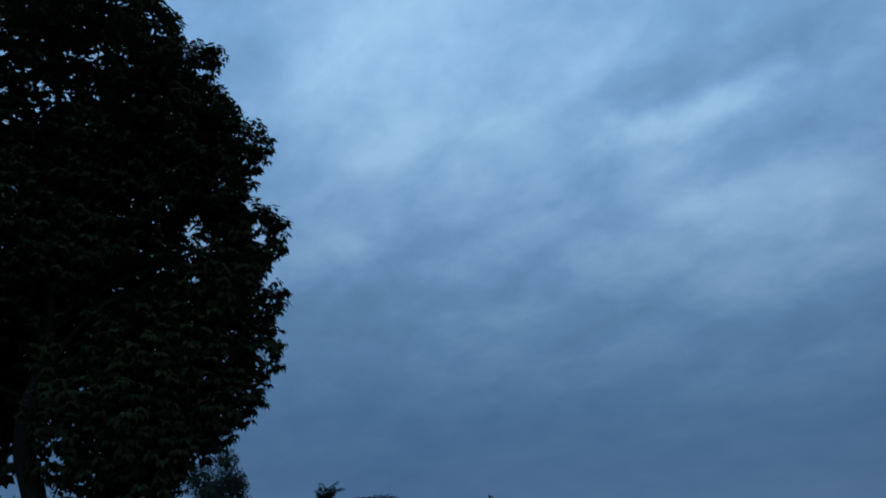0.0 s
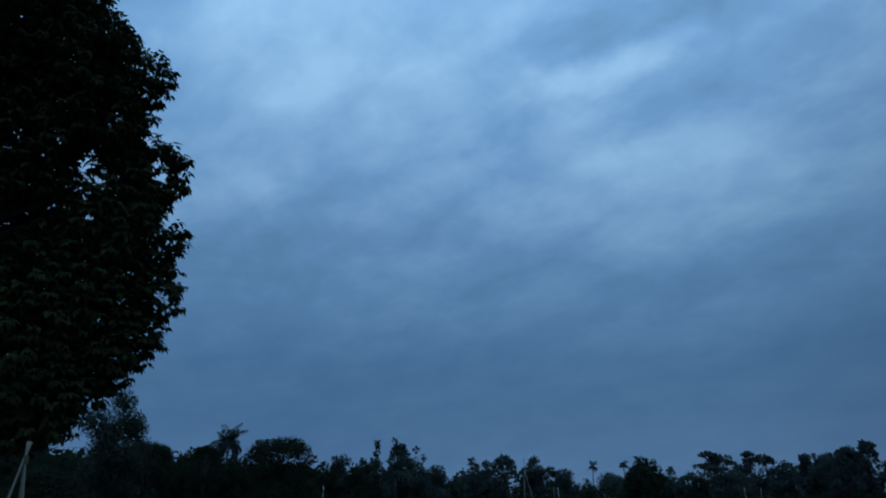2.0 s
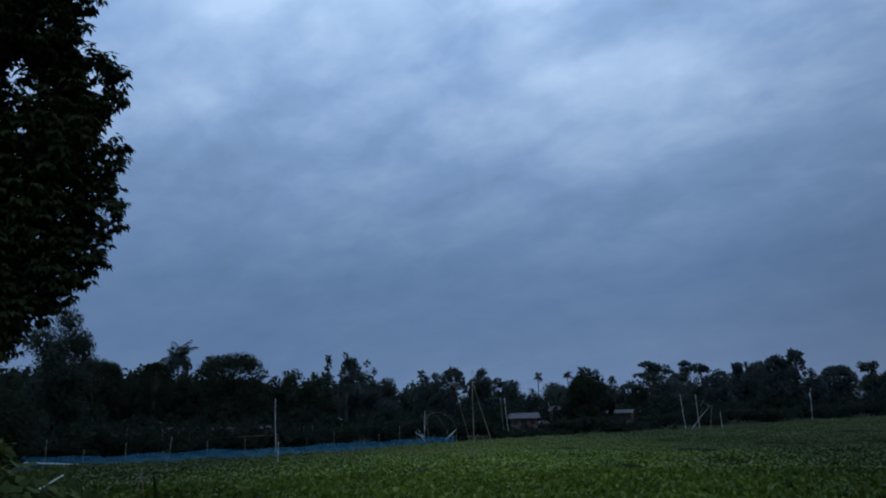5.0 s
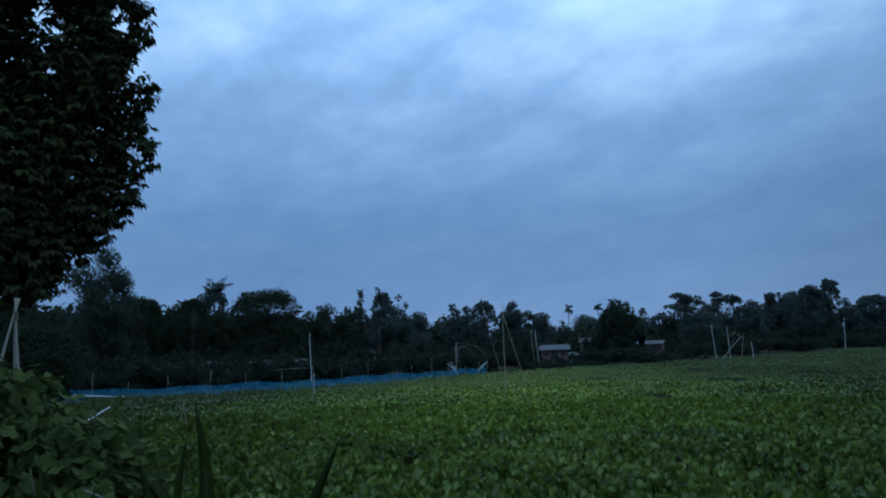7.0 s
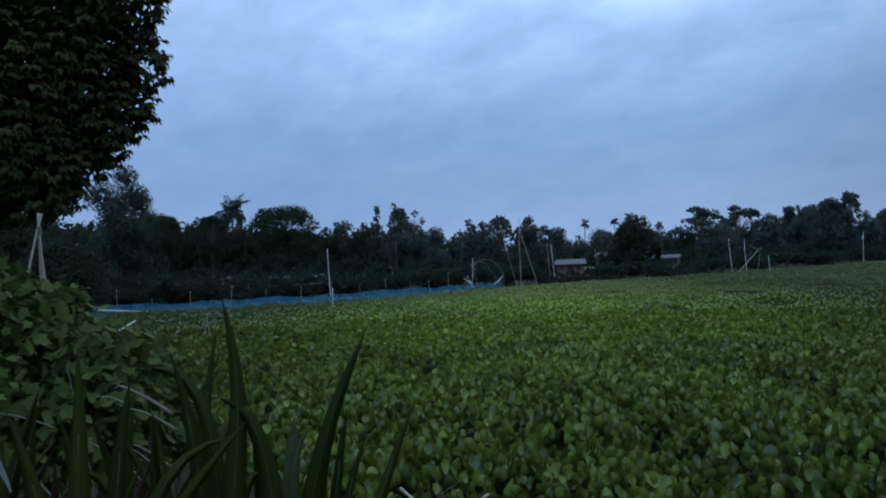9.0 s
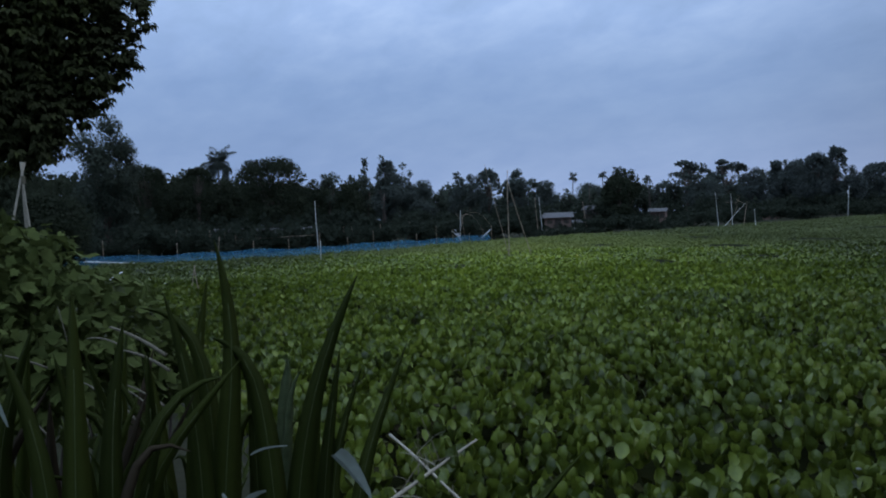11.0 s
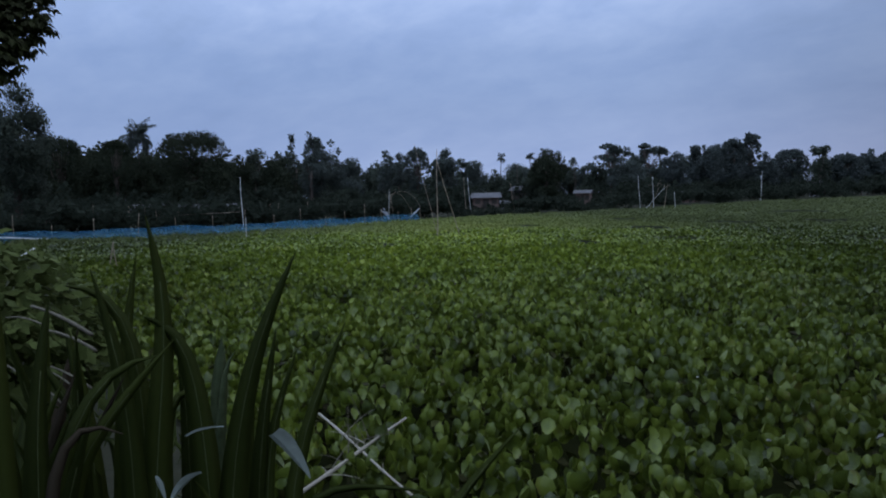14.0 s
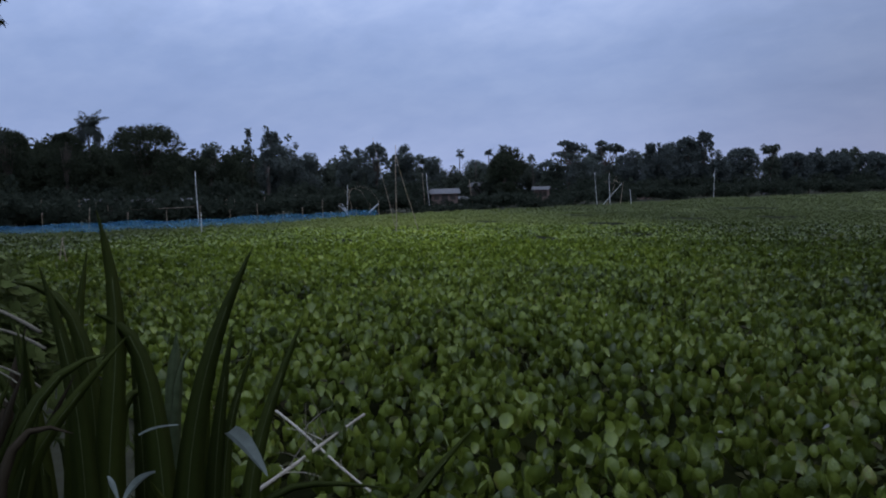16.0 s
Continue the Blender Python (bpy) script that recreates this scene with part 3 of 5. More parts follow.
def lobes(rng, kind, h, w):
    """Lobes of a crown of height h and width w for a kind of tree; gives them and the crown's low end."""
    out = []
    if kind == "rain":
        low = 0.4 * h
        for k, (q, u) in enumerate(((0.03, 0.98), (0.15, 0.92), (0.30, 0.82), (0.36, 0.74), (0.22, 0.86), (0.34, 0.63), (0.20, 0.56), (0.30, 0.90))):
            a = k * 2.4 + rng.uniform(-0.4, 0.4)
            for c in range(7):
                b, e = rng.uniform(0, 6.28), math.sqrt(rng.uniform(0, 1)) * w * 0.15
                out.append((math.cos(a) * q * w + math.cos(b) * e, math.sin(a) * q * w + math.sin(b) * e, h * u - 0.16 * e, w * rng.uniform(0.05, 0.08)))
    elif kind == "airy":
        low = 0.35 * h
        for k in range(24):
            a, q = rng.uniform(0, 6.28), math.sqrt(rng.uniform(0, 1)) * w * 0.4
            out.append((math.cos(a) * q, math.sin(a) * q, h * rng.uniform(0.42, 0.94), w * rng.uniform(0.11, 0.18)))
    elif kind == "spire":
        low = 0.2 * h
        for k in range(26):
            out.append((rng.normal(0, 0.14 * w), rng.normal(0, 0.14 * w), h * (0.3 + 0.68 * k / 25), w * (0.40 - 0.008 * k)))
    elif kind == "column":
        low = 0.15 * h
        for k in range(34):
            u = k / 33
            a, q = rng.uniform(0, 6.28), w * rng.uniform(0.05, 0.36) * (1 - 0.72 * u**2)
            out.append((math.cos(a) * q, math.sin(a) * q, h * (0.30 + 0.64 * u), w * rng.uniform(0.15, 0.22) * (1 - 0.25 * u)))
    elif kind == "tall":
        low = 0.15 * h
        for k in range(34):
            a, q, u = rng.uniform(0, 6.28), math.sqrt(rng.uniform(0, 1)) * w * 0.44, rng.uniform(0.2, 1.0)
            out.append((math.cos(a) * q, math.sin(a) * q, h * (0.2 + 0.72 * u * (1 - 0.25 * (q / (0.44 * w)) ** 2)), w * rng.uniform(0.08, 0.14)))
    elif kind == "dome":
        low = 0.12 * h
        for k in range(46):
            a, q = k * 2.399 + rng.uniform(-0.3, 0.3), math.sqrt((k + 0.5) / 46)
            r = w * rng.uniform(0.055, 0.10)
            out.append((math.cos(a) * q * w * 0.46, math.sin(a) * q * w * 0.46, h * (0.60 + 0.40 * (1 - q**3.2) ** 0.6) - r + rng.uniform(-0.03, 0.02) * h, r))
        for k in range(14):
            a, q = rng.uniform(0, 6.28), rng.uniform(0.2, 0.95)
            out.append((math.cos(a) * q * w * 0.40, math.sin(a) * q * w * 0.40, h * rng.uniform(0.2, 0.62), w * rng.uniform(0.12, 0.17)))
    else:
        low = 0.12 * h
        for k in range(20):
            d = sphere_dirs(rng, 1)[0]
            q = rng.uniform(0.35, 1.0)
            z = h * 0.52 + d[2] * q * h * 0.40
            r = w * rng.uniform(0.12, 0.21)
            out.append((d[0] * q * w * 0.36, d[1] * q * w * 0.36, min(z, h - r * 0.85), r))
        out.append((rng.normal(0, 0.1 * w), 0, h - 0.16 * w, 0.16 * w))
    return out, low


TREE_WORDS = {"rain": "flat-topped rain tree with spreading dark crown",
              "airy": "thin-crowned tree with gaps between its leaves", "column": "tall narrow dense tree on the far bank", "spire": "slender bare-looking tree top above the far bank",
              "tall": "tall dense dark tree on the far bank", "dome": "broad dark dome-shaped tree on the far bank", "round": "dense rounded dark tree on the far bank"}


def tree(place, kind, h, w, seed, leaf=0.34, per=420, material=None, label=""):
    rng = np.random.default_rng(seed)
    blobs, low = lobes(rng, kind, h, w)
    b = np.array(blobs)
    tall, wide = h / (b[:, 2] + 0.92 * b[:, 3] * (0.45 if kind == "rain" else 0.9)).max(), 0.5 * w / (np.hypot(b[:, 0], b[:, 1]) + 0.8 * b[:, 3]).max()
    blobs = [(x * wide, y * wide, z * tall, r * (1.24 if kind in ("round", "tall") else 1.25 if kind == "dome" else 1.0)) for x, y, z, r in blobs]
    ob = thing("tree", label or TREE_WORDS[kind], "tree", place, "trees on the far bank", turn=float(rng.uniform(0, 360)))
    part("trunk", limbs_shape(rng, h, low, blobs, 0.028 * h + 0.05), BARK, ob, smooth=True)
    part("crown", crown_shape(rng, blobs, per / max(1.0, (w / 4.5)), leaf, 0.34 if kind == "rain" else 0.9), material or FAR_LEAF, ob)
    return ob


def ground_z(x, y):
    return float(land_height(np.array([x]), np.array([y]))[0])


def far_dist(az):
    return float(np.interp(az, (-40, -30, -20, -10, 0, 10, 20, 30, 45), (230, 186, 128, 100, 88, 82, 74, 70, 52)))


def bank_dist(az):
    return float(np.interp(az, (-36, -30.5, -24.8, -19.7, -11.3, -3.3, 5, 12, 18, 25, 31, 34.3, 40, 48), (230, 171, 125, 105, 71.7, 58.7, 51.5, 44.6, 41.8, 40, 40, 40, 32, 28)))


def place_copy(src, m, used):
    """The thing itself at m the first time, then copies of it."""
    if src.name in used:
        k = src.scale
        return copy_thing(src, m @ Matrix.Diagonal((1 / k[0], 1 / k[1], 1 / k[2], 1)))
    used.add(src.name)
    src.matrix_basis = m
    return src


def skyline():
    """Kind, bearing, height of the top above eye level in degrees, width in degrees, how far behind the front row."""
    rows = [("round", 33.6, 4.3, 4.2, -6), ("round", 37.5, 4.5, 4.5, -12), ("round", 42.0, 4.6, 5.0, -10), ("round", 47.0, 4.6, 5.0, -6),
            ("dome", 30.0, 4.55, 3.9, 0), ("round", 27.4, 3.9, 2.6, 3), ("dome", 26.3, 4.3, 2.4, -2), ("dome", 21.2, 4.95, 6.0, -4), ("round", 24.4, 3.3, 2.8, 1), ("airy", 16.9, 3.85, 2.2, 6), ("round", 17.7, 3.2, 2.2, 2),
            ("airy", 14.7, 3.55, 1.9, 6), ("spire", 14.25, 4.75, 0.55, 8), ("dome", 12.6, 4.55, 1.8, 1), ("round", 12.9, 4.85, 1.0, 0), ("round", 11.6, 4.25, 1.3, 3), ("round", 10.9, 3.7, 1.4, 2), ("round", 12.3, 3.6, 3.4, 0), ("round", 15.4, 3.15, 3.0, 0),
            ("round", 9.9, 2.9, 3.4, 0), ("round", 7.3, 3.4, 1.7, 1), ("round", 6.2, 3.25, 1.6, 3), ("dome", 5.0, 3.55, 2.2, 0), ("round", 2.85, 3.5, 2.0, 0), ("column", 3.0, 3.3, 1.3, 1),
            ("round", 0.9, 2.5, 3.2, 8), ("airy", 1.4, 2.8, 1.5, 10), ("round", -2.7, 2.15, 3.6, 22),
            ("tall", -5.3, 3.25, 2.5, -6), ("dome", -4.7, 2.6, 2.7, -11), ("round", -4.3, 2.75, 2.4, -4), ("rain", -9.5, 3.5, 4.6, 4), ("rain", -12.3, 3.4, 3.4, 8), ("round", -10.6, 2.3, 3.6, 0), ("round", -7.6, 1.9, 1.6, 10),
            ("round", -14.0, 2.7, 2.4, 2), ("tall", -16.2, 3.2, 2.9, 0), ("dome", -17.9, 3.5, 1.7, 2), ("dome", -19.1, 3.78, 1.2, 3), ("column", -15.4, 3.2, 1.8, 3), ("column", -16.7, 3.2, 2.0, 2), ("round", -18.3, 3.2, 2.8, 5), ("round", -17.1, 3.0, 3.0, 4), ("round", -20.2, 2.5, 1.6, 2),
            ("dome", -21.6, 2.6, 2.5, 0), ("airy", -23.4, 2.8, 1.4, 4), ("dome", -24.9, 2.15, 2.4, 0), ("round", -26.6, 2.3, 1.2, 2), ("round", -25.9, 2.1, 1.6, 4), ("dome", -27.5, 2.1, 2.0, 2),
            ("airy", -28.4, 2.4, 1.3, 4), ("dome", -29.7, 2.0, 2.4, 0), ("round", -32.2, 2.1, 3.0, 0), ("round", -35.0, 2.1, 3.2, 0)]
    for n, (kind, az, el, wide, back) in enumerate(rows):
        d = far_dist(az) + back
        x, y, top = aim(az, el, d)
        z = ground_z(x, y)
        # leaf material by bearing: hazed copies far off, darker unhazed ones nearer
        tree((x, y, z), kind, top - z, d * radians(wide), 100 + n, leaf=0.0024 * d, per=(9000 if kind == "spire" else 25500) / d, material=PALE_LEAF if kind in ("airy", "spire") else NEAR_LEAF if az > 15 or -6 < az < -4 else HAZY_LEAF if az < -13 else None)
    fill = []
    for k in range(8):
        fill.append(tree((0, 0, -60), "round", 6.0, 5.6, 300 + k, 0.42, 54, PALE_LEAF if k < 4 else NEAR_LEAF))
    rng = np.random.default_rng(6)
    taken = set()
    for k, az in enumerate(np.arange(-37, 50, 1.5)):
        el = float(np.interp(az, (-37, -30, -24, -20, -14, -8, -2, 1, 4, 10, 16, 24, 30, 48), (1.75, 1.75, 1.75, 1.9, 2.2, 2.05, 1.45, 1.6, 2.35, 2.45, 2.7, 3.2, 3.5, 3.8)))
        d = far_dist(az) + 9 + rng.uniform(-3, 6)
        x, y, top = aim(az + rng.uniform(-0.4, 0.4), el * rng.uniform(0.86, 1.0), d)
        z = ground_z(x, y)
        sz = 1.12 * (top - z) / 6.0
        m = pose(x, y, z, 0, 0, float(rng.uniform(0, 360))) @ Matrix.Diagonal((sz * 1.05, sz * 1.05, sz, 1))
        # backfill: haze-toned pale crowns, dark ones only past bearing 15
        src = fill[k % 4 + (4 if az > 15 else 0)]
        place_copy(src, m, taken)
    # hedge of shrubs in front of the trunks, and a second dark row behind
    rng = np.random.default_rng(5)
    made = []
    for k in range(12):
        r2 = np.random.default_rng(900 + k)
        w, h = 4.2, (1.9, 2.4, 2.9, 2.2, 3.2, 2.6)[k % 6]
        blobs = [(r2.normal(0, 0.26 * w), r2.normal(0, 0.15 * w), h * r2.uniform(0.25, 0.8), w * r2.uniform(0.13, 0.2)) for _ in range(13)]
        ob = thing("shrub", "dark low shrub at the edge of the far bank", "shrub", (0, 0, -50), "shrubs on the far bank")
        part("stem", limbs_shape(r2, h, 0.3, blobs[:4], 0.05), BARK, ob)
        part("foliage", crown_shape(r2, blobs, 58, 0.28), HEDGE_LEAF, ob)
        made.append(ob)
    used = set()
    for k, az in enumerate(np.arange(-36, 49, 1.25)):
        for row in (0, 1):
            d = far_dist(az) - (9 if row == 0 else 3) + rng.uniform(-3, 3)
            x, y, _ = aim(az + rng.uniform(-0.5, 0.5) + 0.6 * row, 0, d)
            if (-3.2 < az < 1.6 and row == 0) or -8.7 < az < -6.2:
                continue
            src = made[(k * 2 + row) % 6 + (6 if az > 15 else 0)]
            s = 1.24 * (0.55 + 0.45 * rng.random()) * (d / 85) ** 0.5
            place_copy(src, pose(x, y, ground_z(x, y) - 0.05, 0, 0, float(rng.uniform(0, 360))) @ Matrix.Diagonal((s, s, s, 1)), used)
            if row == 0 and not -8.4 < az < -6.4:
                edge = bank_dist(az)
                s2 = 1.24 * (0.38 + 0.2 * rng.random()) * (edge / 60) ** 0.5
                for k2 in (0, 1):
                    x2, y2, _ = aim(az + 0.62 * k2 + rng.uniform(-0.3, 0.3), 0, edge + 2.4 + rng.uniform(-0.6, 1.6))
                    place_copy(src, pose(x2, y2, ground_z(x2, y2) - 0.08, 0, 0, float(rng.uniform(0, 360))) @ Matrix.Diagonal((s2 * 1.3, s2 * 1.3, s2, 1)), used)


skyline()


def palm(place, h, frond, count, seed, label, thin=0.12):
    rng = np.random.default_rng(seed)
    ob = thing("palm_tree", label, "palm tree", place, "palms on the far bank")
    top = np.array((rng.normal(0, 0.15), rng.normal(0, 0.15), h))
    part("trunk", tube(bend((0, 0, -0.1), (rng.normal(0, 0.2), 0, h * 0.5), top, 9), np.linspace(thin * 1.3, thin * 0.8, 9), 7, 0.05, rng), DARK_WOOD, ob, smooth=True)
    for k in range(count):
        a = k * 2.399 + rng.uniform(-0.2, 0.2)
        rise = rng.uniform(-0.4, 0.8) if k % 3 else rng.uniform(1.0, 1.6)
        sag = rng.uniform(1.3, 2.1) if k % 3 else rng.uniform(0.6, 1.5)
        out = np.array((math.cos(a), math.sin(a), 0.0))
        lean = rise - sag * np.linspace(0, 1, 12) ** 1.35
        step = frond * rng.uniform(0.6, 1.1) / 12
        rib = top + np.concatenate([[(0, 0, 0)], np.cumsum(step * (np.cos(lean)[:, None] * out + np.sin(lean)[:, None] * np.array((0, 0, 1.0))), axis=0)])
        shapes = [tube(rib, np.linspace(0.03, 0.008, 13), 4)]
        tang = unit(np.gradient(rib, axis=0))
        side = unit(np.cross(tang, (0, 0, 1.0)))
        for sgn in (-1, 1):
            q = np.repeat(rib[1:], 3, axis=0) + rng.normal(0, 0.03, (36, 3))
            ax = np.repeat(sgn * side[1:] + 0.45 * tang[1:], 3, axis=0) + np.array((0, 0, -0.45)) + rng.normal(0, 0.15, (36, 3))
            ln = frond * 0.26 * np.repeat(np.sin(np.linspace(0.35, 2.9, 12)), 3) + 0.1
            shapes.append(scatter(LANCE, q, ax, np.tile((0, 0, 1.0), (36, 1)) + 0.2 * ax, ln, np.full(36, 0.035 * frond)))
        part("frond", join(*shapes), FAR_LEAF, ob)
    return ob


def hut_shrubs():
    src = [o for o in scene.objects if o.name.split(".")[0] == "shrub"][0]
    for az, d, sc in ((1.9, 66, 0.5), (-0.9, 68, 0.30), (-1.9, 66, 0.5), (-2.9, 68, 0.45), (0.4, 71, 0.22), (-6.3, 80, 0.62), (-8.4, 82, 0.62), (-7.9, 86, 0.36), (-7.0, 86, 0.30), (-3.0, 74, 0.55), (0.9, 74, 0.3), (-0.5, 74, 0.34)):
        x, y, _ = aim(az, 0, d)
        copy_thing(src, pose(x, y, ground_z(x, y) - 0.05, 0, 0, az * 40) @ Matrix.Diagonal((sc / src.scale[0], sc / src.scale[1], sc / src.scale[2], 1)))
    # low growth along the water below the huts
    rng = np.random.default_rng(58)
    for az in np.r_[np.arange(-3.6, 2.4, 0.55), np.arange(-8.9, -5.9, 0.5)]:
        x, y, _ = aim(az + rng.uniform(-0.15, 0.15), 0, bank_dist(az) + rng.uniform(1.0, 2.6))
        sc = rng.uniform(0.20, 0.30)
        copy_thing(src, pose(x, y, ground_z(x, y) - 0.08, 0, 0, float(rng.uniform(0, 360))) @ Matrix.Diagonal((1.7 * sc / src.scale[0], 1.7 * sc / src.scale[1], sc / src.scale[2], 1)))


hut_shrubs()


def palms():
    for az, el, back, frond, count, seed, words in ((24.85, 4.5, 9, 2.3, 27, 31, "coconut palm with drooping fronds above the far trees"),
                                                    (-1.32, 2.72, 6, 0.82, 11, 32, "slender areca palm with a small tufted crown"),
                                                    (-4.6, 3.0, -3, 0.8, 10, 34, "slender areca palm with a small tufted crown"),
                                                    (-3.65, 2.7, -3, 0.8, 10, 36, "slender areca palm with a small tufted crown"),
                                                    (-6.85, 2.35, 0, 0.7, 9, 35, "slender areca palm with a small tufted crown")):
        d = far_dist(az) + back
        x, y, top = aim(az, el, d)
        z = ground_z(x, y)
        palm((x, y, z), top - z, frond, count, seed, words, 0.11 if frond > 1 else 0.06)


palms()


def big_tree():
    """The leafy tree on the near bank, with leaves in drooping tufts."""
    rng = np.random.default_rng(21)
    base = aim(44.6, 0, 10.0)
    base[2] = ground_z(base[0], base[1])
    ob = thing("bank_tree", "large dense dark-leaved tree on the near bank", "tree", base)
    # lobes by bearing, elevation, distance and radius: along its open side first
    spec = [(36.8, 35.8, 10.2, 0.18), (32.3, 30.3, 10.0, 0.16), (30.0, 24.0, 9.9, 0.14), (30.5, 22.2, 9.9, 0.13), (29.9, 19.0, 9.8, 0.13), (29.6, 15.7, 9.7, 0.14), (30.9, 12.3, 9.6, 0.14), (32.1, 10.2, 9.6, 0.14),
            (38.6, 34.7, 10.3, 0.44), (36.6, 31.8, 10.2, 0.42), (42.3, 36.7, 10.4, 0.50), (45.3, 37.4, 10.4, 0.55), (33.7, 29.9, 10.1, 0.46), (34.6, 26.2, 10.0, 0.50),
            (31.4, 23.7, 9.9, 0.44), (33.4, 21.4, 9.9, 0.45), (31.2, 18.6, 9.8, 0.42), (33.2, 16.8, 9.8, 0.42), (30.7, 15.2, 9.7, 0.36), (31.8, 12.6, 9.7, 0.40),
            (33.0, 10.5, 9.6, 0.38), (34.9, 8.7, 9.6, 0.36), (33.2, 9.0, 9.6, 0.18), (37.2, 7.2, 9.6, 0.36), (35.2, 7.0, 9.6, 0.16), (36.6, 5.4, 9.7, 0.20), (38.4, 7.0, 9.7, 0.42), (39.8, 5.8, 9.9, 0.36), (36.6, 9.4, 9.7, 0.55), (39.0, 9.2, 10.6, 0.6),
            (49.0, 40.0, 10.4, 0.9), (50.0, 9.0, 11.2, 0.9), (35.6, 13.0, 9.8, 0.6), (40.6, 5.8, 11.0, 0.4), (47.4, 15.2, 11.6, 0.75), (46.3, 11.4, 11.8, 0.6), (49.5, 17.5, 11.5, 0.8), (45.5, 16.8, 11.6, 0.6)]
    blobs = []
    for az, el, d, r in spec:
        p = aim(az, el, d) - base
        blobs.append((*p, r))
    rim = len(blobs)
    for k in range(74):
        el = 7.0 + 31.0 * ((k * 0.618034) % 1.0)
        edge = float(np.interp(el, (7, 10, 15, 24, 30, 35, 38), (37.5, 35.2, 33.4, 33.8, 36.2, 40.5, 45)))
        az = edge + (54 - edge) * ((k * 0.754878) % 1.0) ** 1.15
        if az > 43.2 and (el > 31 and k % 2 or el < 16):
            continue
        blobs.append((*(aim(az, el, 9.3 + 0.05 * (az - edge) + rng.uniform(-0.25, 0.35)) - base), rng.uniform(0.42, 0.62)))
    # small lobes that close the gaps just inside its rim
    for k in range(15):
        el = 9.5 + 1.75 * k
        az = float(np.interp(el, (7, 10, 15, 24, 30, 35, 38), (37.5, 35.2, 33.4, 33.8, 36.2, 40.5, 45))) - 0.9 + 0.5 * (-1) ** k
        blobs.append((*(aim(az, el, 10.15) - base), 0.36))
    front = len(blobs)
    for k in range(110):
        el = rng.uniform(8, 42)
        az = rng.uniform(float(np.interp(el, (8, 15, 24, 30, 35, 38, 42), (40, 36.2, 36.4, 39.2, 43.5, 48, 52))), 62)
        if az > 43 and el > 31 and k % 2:
            continue
        blobs.append((*(aim(az, el, rng.uniform(10.6, 12.8)) - base), rng.uniform(0.7, 1.0)))
    way = np.array([aim(a, e, 10.0) - base for a, e in ((42.6, -9.2), (43.0, 0.0), (43.7, 4.3), (44.9, 7.0), (45.3, 9.4), (44.85, 12.4), (45.0, 16.0), (45.8, 21.5), (46.4, 26.0))])
    at = np.linspace(0, 8, 33)
    trunk = np.stack([np.interp(at, np.arange(9), way[:, k]) for k in range(3)], 1)
    trunk[1:-1] = (trunk[:-2] + 2 * trunk[1:-1] + trunk[2:]) / 4
    wood = [tube(trunk, np.interp(at, (0, 3, 5, 8), (0.15, 0.115, 0.09, 0.035)), 9, 0.05, rng),
            tube(bend(trunk[19], aim(43.6, 15.6, 9.8) - base, aim(41.3, 17.8, 9.8) - base, 8), np.linspace(0.05, 0.02, 8), 7, 0.05, rng)]
    for k, (x, y, z, r) in enumerate(blobs[:24]):
        q = np.array((x, y, z))
        fork = trunk[int(np.clip(17 + (q[2] - trunk[17][2]) * 3.0, 17, 30))]
        mid = fork + (q - fork) * 0.45 + np.array((0, 0, 0.25))
        wood.append(tube(bend(fork, mid, q, 7), np.linspace(0.028, 0.007, 7), 6, 0.04, rng))
    part("trunk", join(*wood), TRUNK, ob, "grey-brown curved trunk and limbs", True)
    out = []
    for k, (x, y, z, r) in enumerate(blobs):
        fine = k < front
        n = int((270 if k < rim else 190 if fine else 30) * (r / 0.75) ** 2)
        d = sphere_dirs(rng, n)
        c = np.array((x, y, z)) + d * r * rng.uniform(0.3, 1.0, (n, 1)) ** 0.5
        m = 9
        a = rng.uniform(0, 6.28, (n, 1)) + np.arange(m)[None] * 6.283 / m
        ax = np.stack([np.cos(a), np.sin(a), rng.normal(-0.75, 0.35, (n, m))], -1) + 0.5 * d[:, None]
        place = np.repeat(c[:, None], m, 1) + 0.02 * ax
        ax = ax.reshape(-1, 3)
        ln = rng.uniform(0.075, 0.13, len(ax)) if fine else rng.uniform(0.15, 0.24, len(ax))
        out.append(scatter(LANCE if fine else FLAKE, place.reshape(-1, 3), ax, np.tile((0, 0, 1.0), (len(ax), 1)) + 0.5 * np.repeat(d, m, axis=0) + rng.normal(0, 0.2, (len(ax), 3)), ln, ln * 0.56))
    part("crown", join(*out), TREE_LEAF, ob, "dark green lance-shaped leaves in tufts")
    return ob


big_tree()
gx, gy, gz = aim(32.3, 7.7, 45)
tree((gx, gy, ground_z(gx, gy)), "round", gz - ground_z(gx, gy), 3.7, 61, 0.14, 800, PALE_LEAF, "thin greyish tree behind the large bank tree")
for az, el, d, w, seed in ((39.2, 4.4, 34, 4.5, 62), (36.3, 2.8, 30, 3.6, 63), (43.5, 4.0, 32, 5.0, 64)):
    gx, gy, gz = aim(az, el, d)
    tree((gx, gy, ground_z(gx, gy)), "round", gz - ground_z(gx, gy), w, seed, 0.13, 950, NEAR_LEAF, "bushy green tree on the near bank")

# ================= poles, net and huts =================


def pole_shape(a, b, r0, r1, nodes=True):
    a, b = np.asarray(a, float), np.asarray(b, float)
    n = 13
    s = np.linspace(0, 1, n)
    path = a + (b - a) * s[:, None]
    path[1:-1] += 0.006 * np.linalg.norm(b - a) * np.sin(s[1:-1] * 6)[:, None] * np.array((0.6, 0.4, 0))
    r = r0 + (r1 - r0) * s
    if nodes:
        r = r * np.where(np.arange(n) % 3 == 0, 1.18, 0.96)
    return tube(path, r, 7)


